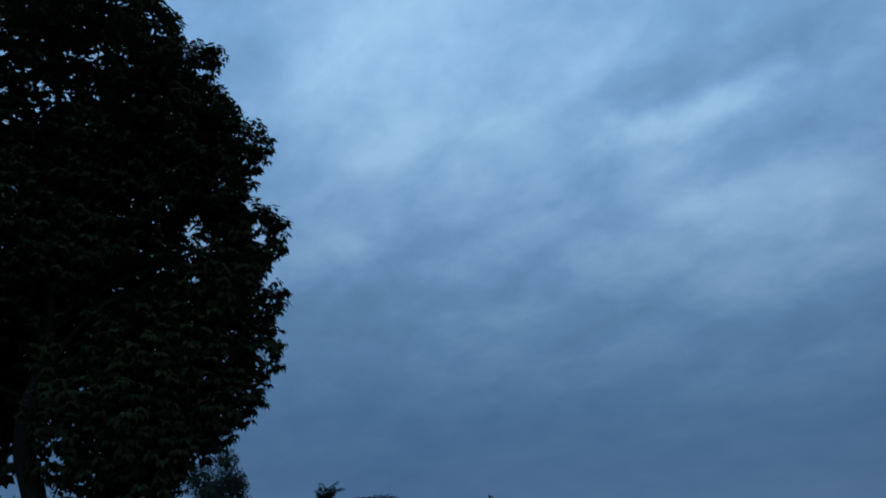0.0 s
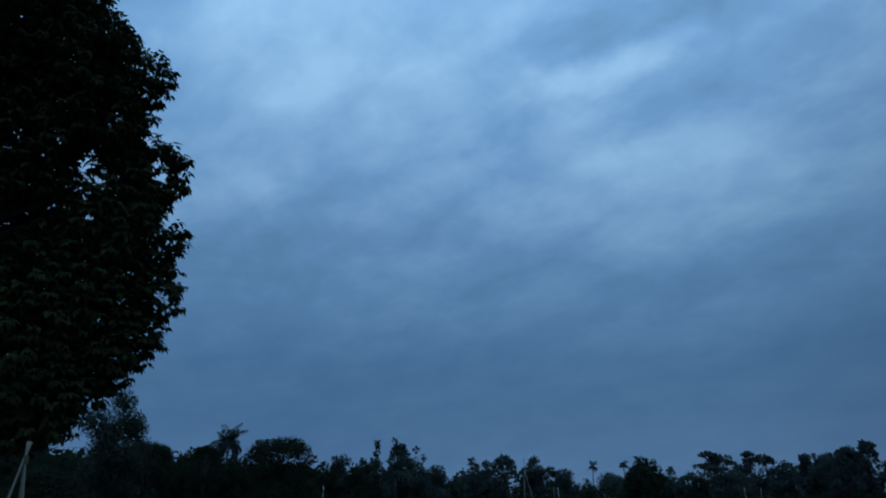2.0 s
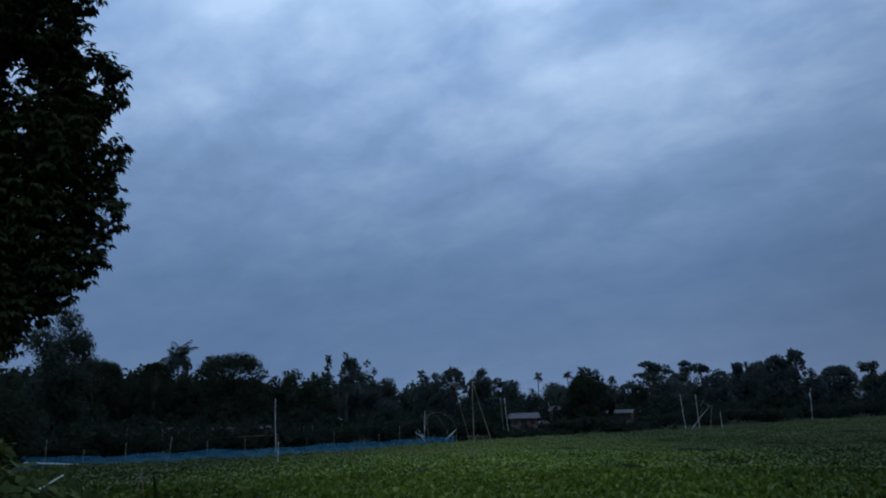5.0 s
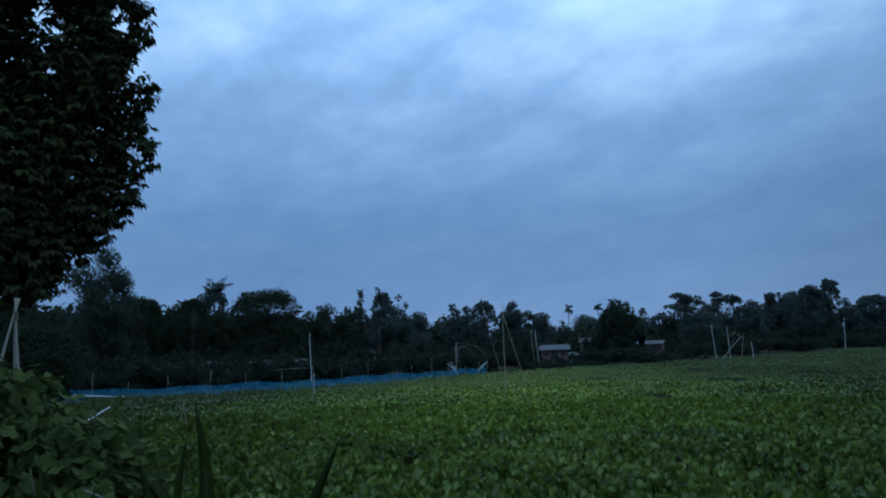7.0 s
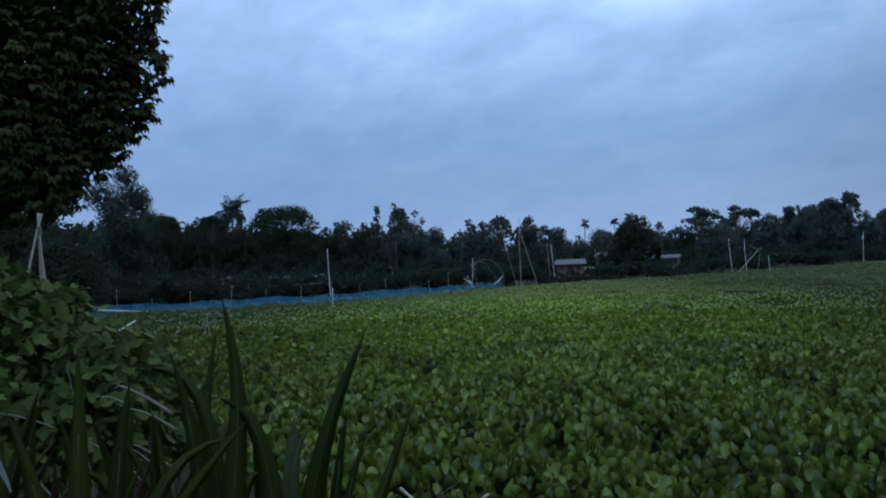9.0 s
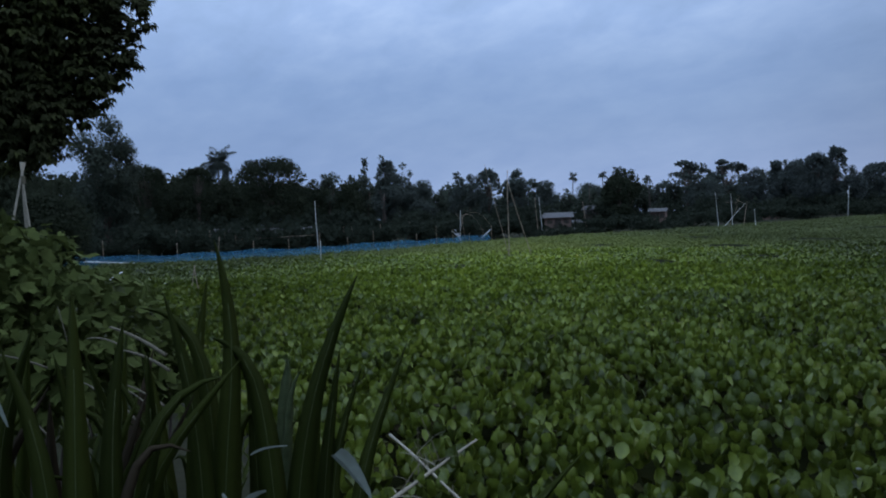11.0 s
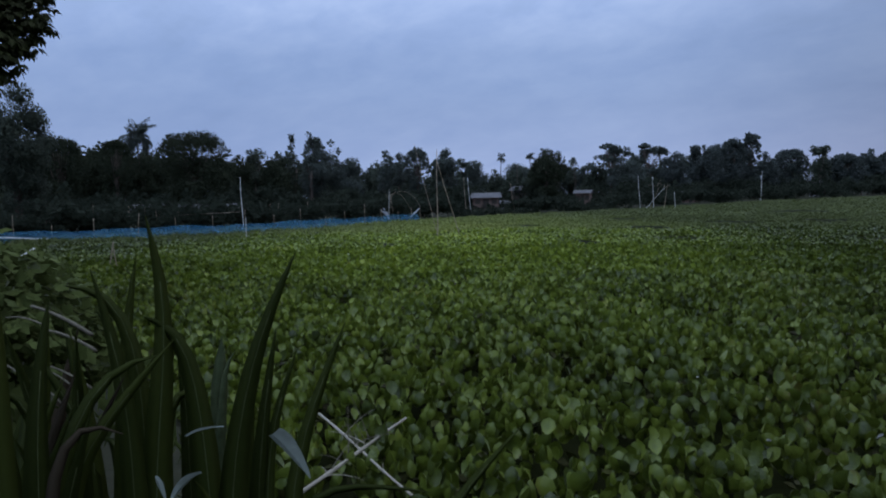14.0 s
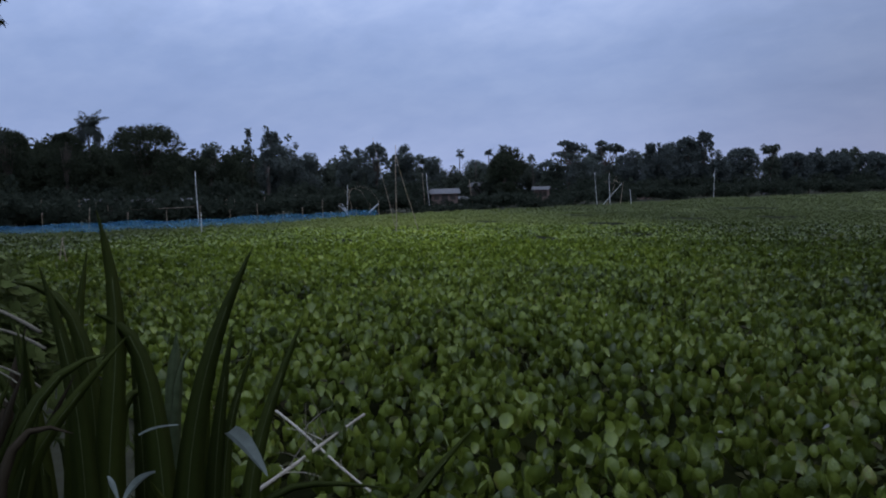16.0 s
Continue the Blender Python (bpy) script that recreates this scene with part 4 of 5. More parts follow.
def pole(name, label, a, b, r0, r1, material, group=""):
    a, b = np.asarray(a, float), np.asarray(b, float)
    return thing(name, label, "pole", tuple(a), group, shape=pole_shape(a - a, b - a, r0, r1), material=material, smooth=True)


def poles():
    low = np.array((0, 0, -0.6))
    p = aim(17.9, 0, 41.0); p[2] = 0
    pole("pole", "tall bleached white pole standing behind the blue net", p + low, aim(18.0, 1.69, 41.0), 0.024, 0.013, WHITE_POLE)
    p = aim(17.75, 0, 29.3); p[2] = 0
    pole("bamboo_stake", "short bleached stake among the floating plants", p + low, aim(17.7, -1.30, 29.3), 0.016, 0.012, WHITE_POLE)
    p = aim(3.55, 0, 27.7); p[2] = 0
    pole("bamboo_pole", "tall upright bamboo pole among the floating plants", p + low, aim(3.43, 3.5, 27.7), 0.019, 0.010, BAMBOO, "tall bamboo poles")
    p = aim(3.62, 0, 28.3); p[2] = 0.55
    pole("bamboo_pole", "thin bamboo pole leaning on the upright one", aim(3.25, 0, 27.95) * (1, 1, 0) + low, aim(5.12, 4.0, 28.6), 0.012, 0.004, BAMBOO, "tall bamboo poles")
    q = aim(1.55, 0, 29.0); q[2] = 0
    pole("bamboo_pole", "bamboo pole leaning against the upright one", q + low, aim(3.42, 2.6, 27.8), 0.017, 0.011, BAMBOO, "tall bamboo poles")
    p = aim(0.92, 0, 58.5); p[2] = 0
    pole("pole", "leaning bleached white pole near the far bank", p + low, aim(1.16, 1.33, 58.5), 0.022, 0.015, WHITE_POLE)
    p = aim(1.28, 0, 60.5); p[2] = 0
    pole("bamboo_pole", "thin dull bamboo pole near the far bank", p + low, aim(1.45, 1.34, 60.5), 0.022, 0.015, BAMBOO)
    p = aim(-11.6, 0, 71.0); p[2] = 0
    pole("pole", "bleached white pole near the far bank", p + low, aim(-11.42, 1.17, 71.0), 0.023, 0.016, WHITE_POLE)
    p = aim(-19.72, 0, 103.0); p[2] = 0
    ob = pole("pole", "pale pole with a rag near its top", p + low, aim(-19.83, 1.2, 103.0), 0.032, 0.022, WHITE_POLE)
    part("rag", tube(bend((0.03, 0, 3.75), (0.12, 0, 3.6), (0.05, 0, 3.30), 7), [0.03, 0.06, 0.075, 0.07, 0.06, 0.045, 0.02], 7, 0.2, np.random.default_rng(2)), WHITE_CLOTH, ob, "white rag tied on")
    p = aim(-2.62, 0, 90.0); p[2] = 0.0
    pole("power_pole", "thin dull utility pole beside a tin hut", p + low, aim(-2.58, 2.14, 90.0), 0.06, 0.045, BARK)
    p = aim(-2.40, 0, 63.0); p[2] = 0.05
    pole("bamboo_pole", "leaning bamboo pole on the far bank", p + low, aim(-2.07, 0.84, 63.0), 0.030, 0.022, BAMBOO)
    pole("bamboo_stake", "short leaning stake among the floating plants", aim(27.15, -4.9, 19.3), aim(26.75, -2.7, 19.3), 0.016, 0.012, BAMBOO, "crossed stakes")
    pole("bamboo_stake", "short leaning stake among the floating plants", aim(26.55, -4.9, 19.4), aim(26.8, -2.8, 19.4), 0.016, 0.012, BAMBOO, "crossed stakes")
    # three poles bound at the top, on the near bank
    tri = thing("pole_tripod", "pale bamboo poles bound together at the top", "pole tripod", tuple(aim(37.4, 0, 8.6) * (1, 1, 0)))
    o = np.array(tri.location)
    top = aim(37.3, 4.0, 8.6)
    for az, d in ((40.4, 8.4), (36.1, 8.5), (36.9, 9.2)):
        foot = aim(az, 0, d)
        foot[2] = ground_z(foot[0], foot[1]) - 0.15
        part("leg", pole_shape(foot - o, top + (top - foot) * 0.05 - o, 0.016, 0.011), STICK, tri, smooth=True)
    part("binding", tube([top - o + (0, 0, -0.10), top - o + (0, 0, -0.02)], [0.026, 0.022], 9), DRY_STALK, tri, "cord binding")


poles()


def net_fence():
    path = np.array([(-22.6, 31.8), (-19.3, 31.3), (-15.7, 31.8), (-12.2, 34.9), (-8.9, 39.6), (-6.5, 44.0), (-4.2, 48.7)])
    s = np.r_[0, np.cumsum(np.linalg.norm(np.diff(path, axis=0), axis=1))]
    ob = thing("blue_net_fence", "low blue net fence on stakes across the pond", "net fence", (0, 0, 0))
    n, m = 150, 6
    u = np.linspace(0, s[-1], n)
    x, y = np.interp(u, s, path[:, 0]), np.interp(u, s, path[:, 1])
    top = 0.36 + 0.035 * np.sin(u * 2.1) + 0.03 * np.sin(u * 0.77 + 1)
    rows = []
    for j in range(m):
        q = j / (m - 1)
        fold = 0.05 * np.sin(u * 5.0 + j) + 0.04 * np.sin(u * 1.7)
        rows.append(np.stack([x + fold, y - fold, -0.12 + (top + 0.12) * q], -1))
    v = np.concatenate(rows)
    i, j = np.meshgrid(np.arange(n - 1), np.arange(m - 1))
    a = (j * n + i).ravel()
    part("netting", (v, np.stack([a, a + 1, a + n + 1, a + n], -1)), NETTING, ob, "blue fine-mesh netting", True)
    rope = np.stack([x, y, top + 0.005], -1)[::3]
    part("top_rope", tube(rope, 0.006, 5), NETTING, ob)
    rng = np.random.default_rng(3)
    for k, d in enumerate(np.arange(0.6, s[-1], 1.75)):
        px, py = np.interp(d, s, path[:, 0]), np.interp(d, s, path[:, 1])
        h = 0.55 + 0.65 * rng.random()
        part("stake", pole_shape((px, py + 0.1, -0.7), (px + rng.normal(0, 0.05), py + 0.1, h), 0.015, 0.012), BAMBOO, ob, smooth=True)
    # second line of stakes with a rail behind the net
    for k in range(26):
        az = 31 - 1.05 * k
        d = float(np.interp(az, (-2, 5, 12, 20, 31), (61, 57, 49, 44, 43))) + rng.uniform(-0.8, 0.8)
        p = aim(az + rng.uniform(-0.3, 0.3), 0, d)
        h = rng.uniform(0.7, 1.5)
        pole("wooden_stake", "thin weathered stake behind the blue net", (p[0], p[1], -0.5), (p[0] + rng.normal(0, 0.06), p[1], h), 0.018, 0.014,
             BAMBOO, "stakes behind the net")
    pole("bamboo_rail", "long thin bamboo rail behind the blue net", aim(22.5, -0.95, 43), aim(18.1, -0.85, 42), 0.010, 0.008, BAMBOO)
    pole("bleached_stick", "bleached stick lying level by the net's end", aim(34.0, -2.05, 38), aim(30.6, -2.35, 36), 0.035, 0.03, WHITE_POLE)
    pole("bleached_stick", "slanting bleached stick at the pond's edge", aim(33.3, -3.9, 21), aim(31.6, -2.9, 21.5), 0.022, 0.018, WHITE_POLE)
    return ob


net_fence()


def fish_trap():
    """The frame of a lift net by the fence's far end."""
    o = aim(6.4, 0, 49.6)
    o[2] = -0.3
    ob = thing("lift_net_frame", "bamboo lift-net frame with pale net corners", "fishing net", tuple(o))
    P = lambda az, el, d=49.6: aim(az, el, d) - o
    for a, b, r, mat in (((7.20, -1.9), (7.09, 0.56), 0.020, WHITE_POLE), ((6.78, -1.9), (7.05, 0.30), 0.017, BAMBOO), ((7.25, -1.9), (6.95, 0.1), 0.014, BAMBOO),
                         ((4.82, -1.9), (4.80, -0.7), 0.018, BAMBOO), ((6.9, -0.4), (7.45, 0.35), 0.010, BAMBOO), ((7.05, -0.2), (6.6, 0.55), 0.010, BAMBOO)):
        part("post", pole_shape(P(*a), P(*b), r, r * 0.7), mat, ob, smooth=True)
    part("bow", tube(bend(P(7.0, 0.1), P(5.75, 1.0), P(4.80, -0.68), 12), np.linspace(0.010, 0.006, 12), 6), BAMBOO, ob, "thin arched bamboo bow", True)
    part("bow", tube(bend(P(7.3, 0.0), P(6.2, 0.85, 50.2), P(5.6, -0.9, 50.6), 12), np.linspace(0.008, 0.005, 12), 6), BAMBOO, ob, "thin arched bamboo bow", True)
    for a, b, c in (((7.86, -0.95), (7.5, -1.05), (7.12, -1.75)), ((7.60, -0.80), (7.35, -1.1), (7.10, -1.75)), ((4.80, -0.86), (5.05, -1.1), (5.56, -1.55))):
        bow = bend(P(*a), P(*b), P(*c), 9)
        part("net_corner", tube(bow, np.interp(np.linspace(0, 1, 9), (0, 0.4, 1), (0.012, 0.045, 0.06)), 7, 0.25, np.random.default_rng(4)), WHITE_CLOTH, ob, "pale bunched net corner")
    return ob


fish_trap()


def stick_frame():
    o = aim(-12.6, 0, 71.0)
    o[2] = -0.3
    ob = thing("stick_frame", "bleached branches bound into a frame at the bank", "stick frame", tuple(o))
    P = lambda az, el, d=71.0: aim(az, el, d) - o
    for a, b, r in (((-12.52, -1.6), (-12.45, 1.07), 0.05), ((-11.8, -1.45), (-13.35, 0.30), 0.045), ((-13.4, 0.25), (-12.8, 0.62), 0.03),
                    ((-12.1, 0.48), (-12.75, 0.35), 0.03), ((-13.2, -1.5), (-13.5, 0.45), 0.04), ((-12.15, -1.5), (-12.9, 0.25), 0.035), ((-14.03, -1.4), (-13.97, -0.12), 0.045), ((-12.75, 0.3), (-13.0, 0.85), 0.025)):
        part("branch", pole_shape(P(*a), P(*b), r * 0.55, r * 0.36, False), WHITE_POLE if r > 0.04 else BAMBOO, ob, smooth=True)
    return ob


stick_frame()


def hut(place, turn, w, d, h, rise, wall, label):
    """A small hut with a ridged tin roof."""
    ob = thing("hut", label, "hut", place, turn=turn)
    t = 0.08
    part("wall", join(box(-w / 2, -d / 2, -0.2, -w * 0.12, -d / 2 + t, h), box(w * 0.12, -d / 2, -0.2, w / 2, -d / 2 + t, h),
                      box(-w * 0.12, -d / 2, h * 0.82, w * 0.12, -d / 2 + t, h), box(-w / 2, d / 2 - t, -0.2, w / 2, d / 2, h),
                      box(-w / 2, -d / 2 + t, -0.2, -w / 2 + t, d / 2 - t, h), box(w / 2 - t, -d / 2 + t, -0.2, w / 2, d / 2 - t, h)), wall, ob)
    part("door", box(-w * 0.118, -d / 2 + 0.02, 0, w * 0.118, -d / 2 + 0.05, h * 0.815, 0.008), DARK_WOOD, ob, "dark plank door")
    for sx in (-0.32, 0.32):
        win = part("window", box(w * sx - 0.28, -d / 2 - 0.02, h * 0.42, w * sx + 0.28, -d / 2 - 0.002, h * 0.74, 0.005), DARK_WOOD, ob, "dark wooden shutter")
        part("sill", box(w * sx - 0.33, -d / 2 - 0.05, h * 0.39, w * sx + 0.33, -d / 2 - 0.003, h * 0.415, 0.004), wall, win)
    n = max(8, int(w / 0.16)) * 2
    for sgn in (-1, 1):
        xs = np.linspace(-w / 2 - 0.3, w / 2 + 0.3, n)
        rows = []
        for q in (0.0, 0.5, 1.0):
            y = sgn * (d / 2 + 0.4) * q
            z = h + rise - (rise + 0.12) * q + 0.02
            wave = np.where(np.arange(n) % 2, 0.022, -0.022)
            rows.append(np.stack([xs, np.full(n, y), z + wave], -1))
        up = np.concatenate(rows)
        v = np.concatenate([up, up - (0, 0, 0.012)])
        f = []
        k = 3 * n
        for j in range(2):
            for i in range(n - 1):
                a = j * n + i
                f += [(a, a + 1, a + n + 1, a + n), (a + k, a + n + k, a + n + 1 + k, a + 1 + k)]
        part("roof", (v, np.array(f)), ROOF, ob, "weathered corrugated tin roof")
    for sx in (-1, 1):
        g = np.array([(sx * (w / 2 - 0.04), -d / 2, h), (sx * (w / 2 - 0.04), d / 2, h), (sx * (w / 2 - 0.04), 0, h + rise - 0.04)])
        v = np.concatenate([g, g - (sx * 0.06, 0, 0)])
        part("gable", (v, np.array([(0, 1, 2), (5, 4, 3), (0, 3, 4), (0, 4, 1), (1, 4, 5), (1, 5, 2), (2, 5, 3), (2, 3, 0)])), wall, ob)
    return ob


def huts():
    for az, d, turn, w, dep, h, rise, wall, words in (
            (-0.15, 82, 4, 2.75, 2.2, 1.30, 0.42, WALL_CLAY, "low tin-roofed hut with reddish clay walls"),
            (-2.6, 86, -20, 0.9, 1.2, 2.0, 0.35, WALL_TIN, "small tin-roofed hut half hidden by trees"),
            (-1.7, 76, 8, 0.7, 0.9, 0.75, 0.15, WALL_TIN, "small pale tin shed beside the hut"),
            (-7.5, 92, -8, 1.6, 2.2, 1.55, 0.28, WALL_CLAY, "clay-walled hut half hidden by trees"),
            (-23.15, 140, 20, 1.25, 1.6, 2.35, 0.35, WALL_TIN, "small pale hut among the far trees"),
            (-15.0, 100, 10, 1.6, 1.6, 1.1, 0.3, WALL_CLAY, "small dim hut among the far trees"),
            (24.4, 66, -25, 2.4, 2.2, 1.0, 0.3, WALL_CLAY, "low dim hut under the trees"),
            (21.4, 62, -20, 1.9, 1.8, 0.95, 0.3, WALL_CLAY, "low dim hut under the trees"),
            (18.5, 58, -15, 1.2, 1.4, 1.0, 0.25, WALL_CLAY, "small shed with a pale tin roof")):
        x, y, _ = aim(az, 0, d)
        hut((x, y, ground_z(x, y)), turn + az, w, dep, h, rise, wall, words)


huts()

# ================= near bank: bush, grass, sticks =================


def bush():
    rng = np.random.default_rng(12)
    o = aim(37.5, 0, 4.8)
    o[2] = ground_z(o[0], o[1])
    ob = thing("leafy_bush", "broad-leaved creeper bush on the near bank", "bush", tuple(o))
    blobs = []
    for az, el, d, r in ((40.5, -1.9, 4.6, 0.30), (38.2, -3.0, 4.7, 0.34), (35.9, -1.4, 4.8, 0.16), (36.0, -6.0, 4.5, 0.42), (42.5, -3, 4.5, 0.45), (33.6, -6.2, 4.5, 0.34),
                         (39.5, -8.0, 4.3, 0.42), (34.5, -9.5, 4.3, 0.36), (31.5, -7.6, 4.6, 0.28), (30.8, -9.8, 4.5, 0.26), (45.0, -6.0, 4.6, 0.5), (29.4, -9.5, 4.6, 0.22), (49.0, -4, 5.0, 0.5)):
        blobs.append((*(aim(az, el, d) - o), r))
    stems = []
    for x, y, z, r in blobs:
        foot = np.array((x * 0.5 + rng.normal(0, 0.15), y * 0.5 + rng.normal(0, 0.15), -0.15))
        stems.append(tube(bend(foot, (foot + (x, y, z)) / 2 + rng.normal(0, 0.1, 3), (x, y, z), 7), np.linspace(0.012, 0.004, 7), 5))
    part("stems", join(*stems), BARK, ob)
    out = []
    for x, y, z, r in blobs:
        n = int(360 * (r / 0.4) ** 2)
        d = sphere_dirs(rng, n)
        c = np.array((x, y, z)) + d * r * rng.uniform(0.3, 1.0, (n, 1)) ** 0.5
        ax = unit(d * (1, 1, 0.3) + rng.normal(0, 0.45, (n, 3)) + (0, 0, -0.45))
        ln = rng.uniform(0.045, 0.11, n)
        out.append(scatter(LOBED, c, ax, unit(d + (0, 0, 0.7) + rng.normal(0, 0.75, (n, 3))), ln, ln * rng.uniform(0.8, 1.05, n)))
    part("foliage", join(*out), BUSH_LEAF, ob, "broad dull-green leaves", True)
    return ob


bush()


def blade_shape(path, width, fold, face, base=0.65, taper=0.34):
    """A grass blade along a path: folded along its rib, widest low down, drawn to a point."""
    n = len(path)
    tang = unit(np.gradient(path, axis=0))
    toward = np.tile(np.asarray(face, float), (n, 1))
    side = unit(np.cross(tang, toward))
    nor = unit(np.cross(side, tang))
    s = np.linspace(0, 1, n)
    w = 1.15 * width * np.minimum(1, base + 1.6 * s) * np.clip((1 - s) / taper, 0, 1) ** 0.7 / 2 * 1.15
    w[-1] = 0.0006
    left, right = path - side * w[:, None] + nor * (w * fold)[:, None], path + side * w[:, None] + nor * (w * fold)[:, None]
    v = np.concatenate([left, path, right, path - nor * 0.0012])
    f = []
    for i in range(n - 1):
        f += [(i, i + 1, n + i + 1, n + i), (n + i, n + i + 1, 2 * n + i + 1, 2 * n + i),
              (i, 3 * n + i, 3 * n + i + 1, i + 1), (3 * n + i, 2 * n + i, 2 * n + i + 1, 3 * n + i + 1)]
    return v, np.array(f)


def reeds():
    """The clump of tall broad grass beside the camera's feet."""
    rng = np.random.default_rng(44)
    o = aim(22, 0, 1.35)
    o[2] = ground_z(o[0], o[1])
    ob = thing("tall_grass_clump", "clump of tall broad-bladed green grass on the bank", "grass", tuple(o))
    R = 1.32

    def blade(points, width, material=BLADE, d0=R, d1=R, label="", fold=0.25, turn=None, taper=0.34):
        """A blade from the ground through bearings and elevations, the last its tip."""
        a = aim(points[0][0] + rng.normal(0, 0.4), 0, d0)
        a[2] = ground_z(a[0], a[1]) - 0.03
        along = np.array([a] + [aim(az, el, d0 + (d1 - d0) * (k + 1) / len(points)) for k, (az, el) in enumerate(points)])
        s = np.r_[0, np.cumsum(np.linalg.norm(np.diff(along, axis=0), axis=1))]
        u = np.linspace(0, s[-1], 28)
        path = np.stack([np.interp(u, s, along[:, k]) for k in range(3)], 1)
        for _ in range(5):
            path[1:-1] = (path[:-2] + 2 * path[1:-1] + path[2:]) / 4
        yaw = radians(points[0][0] + (rng.uniform(-28, 28) if turn is None else turn))
        leaf = part("blade", blade_shape(path - o, width, fold, (-math.sin(yaw), math.cos(yaw), 0.0), taper=taper), material, ob, label, True)
        if width >= 0.03 and material is BLADE:
            rib = path[5:-2] - o
            part("midrib", tube(rib - unit(rib + o - EYE) * 0.0035, np.linspace(0.0014, 0.0004, len(rib)), 4), RIB, leaf, "pale thin midrib", True)

    blade(((24.9, -20.3), (24.3, -15.0), (23.5, -9.1), (23.3, -6.4), (23.75, -3.7), (24.6, -0.9)), 0.042, turn=5)
    blade(((21.0, -20.8), (21.4, -16.0), (21.65, -13.0), (22.0, -10.5), (22.5, -8.2), (23.4, -6.9), (24.4, -6.9), (25.1, -8.0)), 0.036, turn=12, taper=0.24)
    blade(((19.7, -21.0), (18.9, -16.7), (18.2, -13.4), (17.3, -10.4), (16.0, -7.2), (14.2, -3.9)), 0.040, d1=1.28, turn=-8)
    blade(((17.7, -21.2), (17.1, -16.3), (16.45, -12.6), (15.85, -9.5)), 0.034, d0=1.4, d1=1.4, turn=10)
    blade(((17.0, -20.0), (16.5, -16.4), (15.4, -13.7), (14.3, -11.0)), 0.030, d0=1.4, d1=1.42)
    blade(((15.4, -21.4), (14.1, -17.1), (13.1, -14.6), (12.0, -12.2), (10.7, -9.3)), 0.030, d0=1.28, d1=1.3)
    blade(((20.6, -20.8), (20.2, -14.6), (20.0, -12.5), (19.75, -9.8)), 0.022, DULL_BLADE, 1.42, 1.40, "pale bent-over blade", turn=4, taper=0.06)
    blade(((20.6, -20.8), (19.8, -11.0), (19.5, -9.75), (19.1, -9.9), (18.85, -10.9)), 0.016, DULL_BLADE, 1.41, 1.38, "pale bent-over blade", turn=-25, taper=0.2)
    blade(((31.6, -19.1), (30.0, -14.7), (28.7, -12.0), (27.4, -10.3), (26.2, -9.6), (25.0, -9.8), (24.2, -10.8)), 0.032, d0=1.2, d1=1.25)
    blade(((25.4, -20.2), (25.3, -12.2), (25.9, -8.0), (26.6, -5.7), (27.7, -4.4), (29.0, -4.4), (30.0, -5.5)), 0.036, d0=1.4, d1=1.45, turn=15)
    blade(((26.8, -20.0), (26.5, -12.0), (26.2, -8.3), (25.7, -5.9), (25.3, -3.6)), 0.034, d0=1.5, d1=1.5)
    blade(((26.2, -19.8), (26.4, -12.7), (27.1, -9.5), (27.6, -6.6), (28.3, -4.5)), 0.038, d0=1.3, d1=1.32, turn=-10)
    blade(((32.3, -19.0), (32.2, -14.7), (31.7, -9.7), (30.9, -6.2)), 0.044, d0=1.15, d1=1.2)
    blade(((34.6, -19.0), (34.4, -14.4), (34.0, -7.4), (34.1, -3.9)), 0.044, d0=1.1, d1=1.12)
    blade(((36.0, -19.0), (36.4, -13.0), (38.5, -7.5)), 0.042, d0=1.1, d1=1.15)
    blade(((22.4, -20.0), (22.4, -14.0), (22.9, -9.0)), 0.032, d0=1.45, d1=1.45)
    blade(((18.6, -21.0), (18.0, -17.0), (17.6, -12.5)), 0.028, d0=1.5, d1=1.5)
    blade(((28.6, -20.0), (28.9, -14.0), (29.8, -8.6)), 0.036, d0=1.4, d1=1.45)
    blade(((5.0, -24.5), (2.3, -22.4), (0.0, -19.9), (-2.7, -17.2)), 0.030, BLADE, 1.15, 1.3, turn=30)
    blade(((15.0, -21.0), (12.6, -20.9), (8.8, -21.1), (4.4, -21.9)), 0.020, BLADE, 1.3, 1.35, turn=10)
    for k in range(15):
        az = rng.uniform(17.5, 39)
        e = rng.uniform(-20, -12)
        blade(((az, -31.0), (az + rng.normal(0, 1.0), (e - 31) / 2), (az + rng.normal(0, 3.4), e)), rng.uniform(0.022, 0.042), d0=rng.uniform(1.1, 1.7), d1=rng.uniform(1.15, 1.7))
    for k in range(18):
        az, e = rng.uniform(29, 42), rng.uniform(-13, -6)
        blade(((az, -24.0), (az + rng.normal(0, 0.8), e - 8), (az + rng.normal(0, 2.6), e)), rng.uniform(0.024, 0.040), BROWN_BLADE if k % 3 == 0 else BLADE, rng.uniform(1.15, 1.7), rng.uniform(1.15, 1.7), "withered brown blade" if k % 3 == 0 else "")
    for k in range(11):
        az = rng.uniform(20, 37)
        e, side = rng.uniform(-17, -9), rng.choice((-1, 1)) * rng.uniform(1.0, 3.6)
        blade(((az, -27.0), (az + 0.15 * side, e - 4), (az + 0.5 * side, e), (az + 1.2 * side, e - rng.uniform(0.3, 3.0))), rng.uniform(0.022, 0.036), d0=rng.uniform(1.25, 1.7), d1=rng.uniform(1.25, 1.7))
    for k in range(6):
        az, e = rng.uniform(25, 34), rng.uniform(-10, -5.2)
        blade(((az, -22.0), (az + rng.normal(0, 0.7), e - 7), (az + rng.normal(0, 2.0), e)), rng.uniform(0.026, 0.042), d0=rng.uniform(1.3, 1.6), d1=rng.uniform(1.3, 1.7))
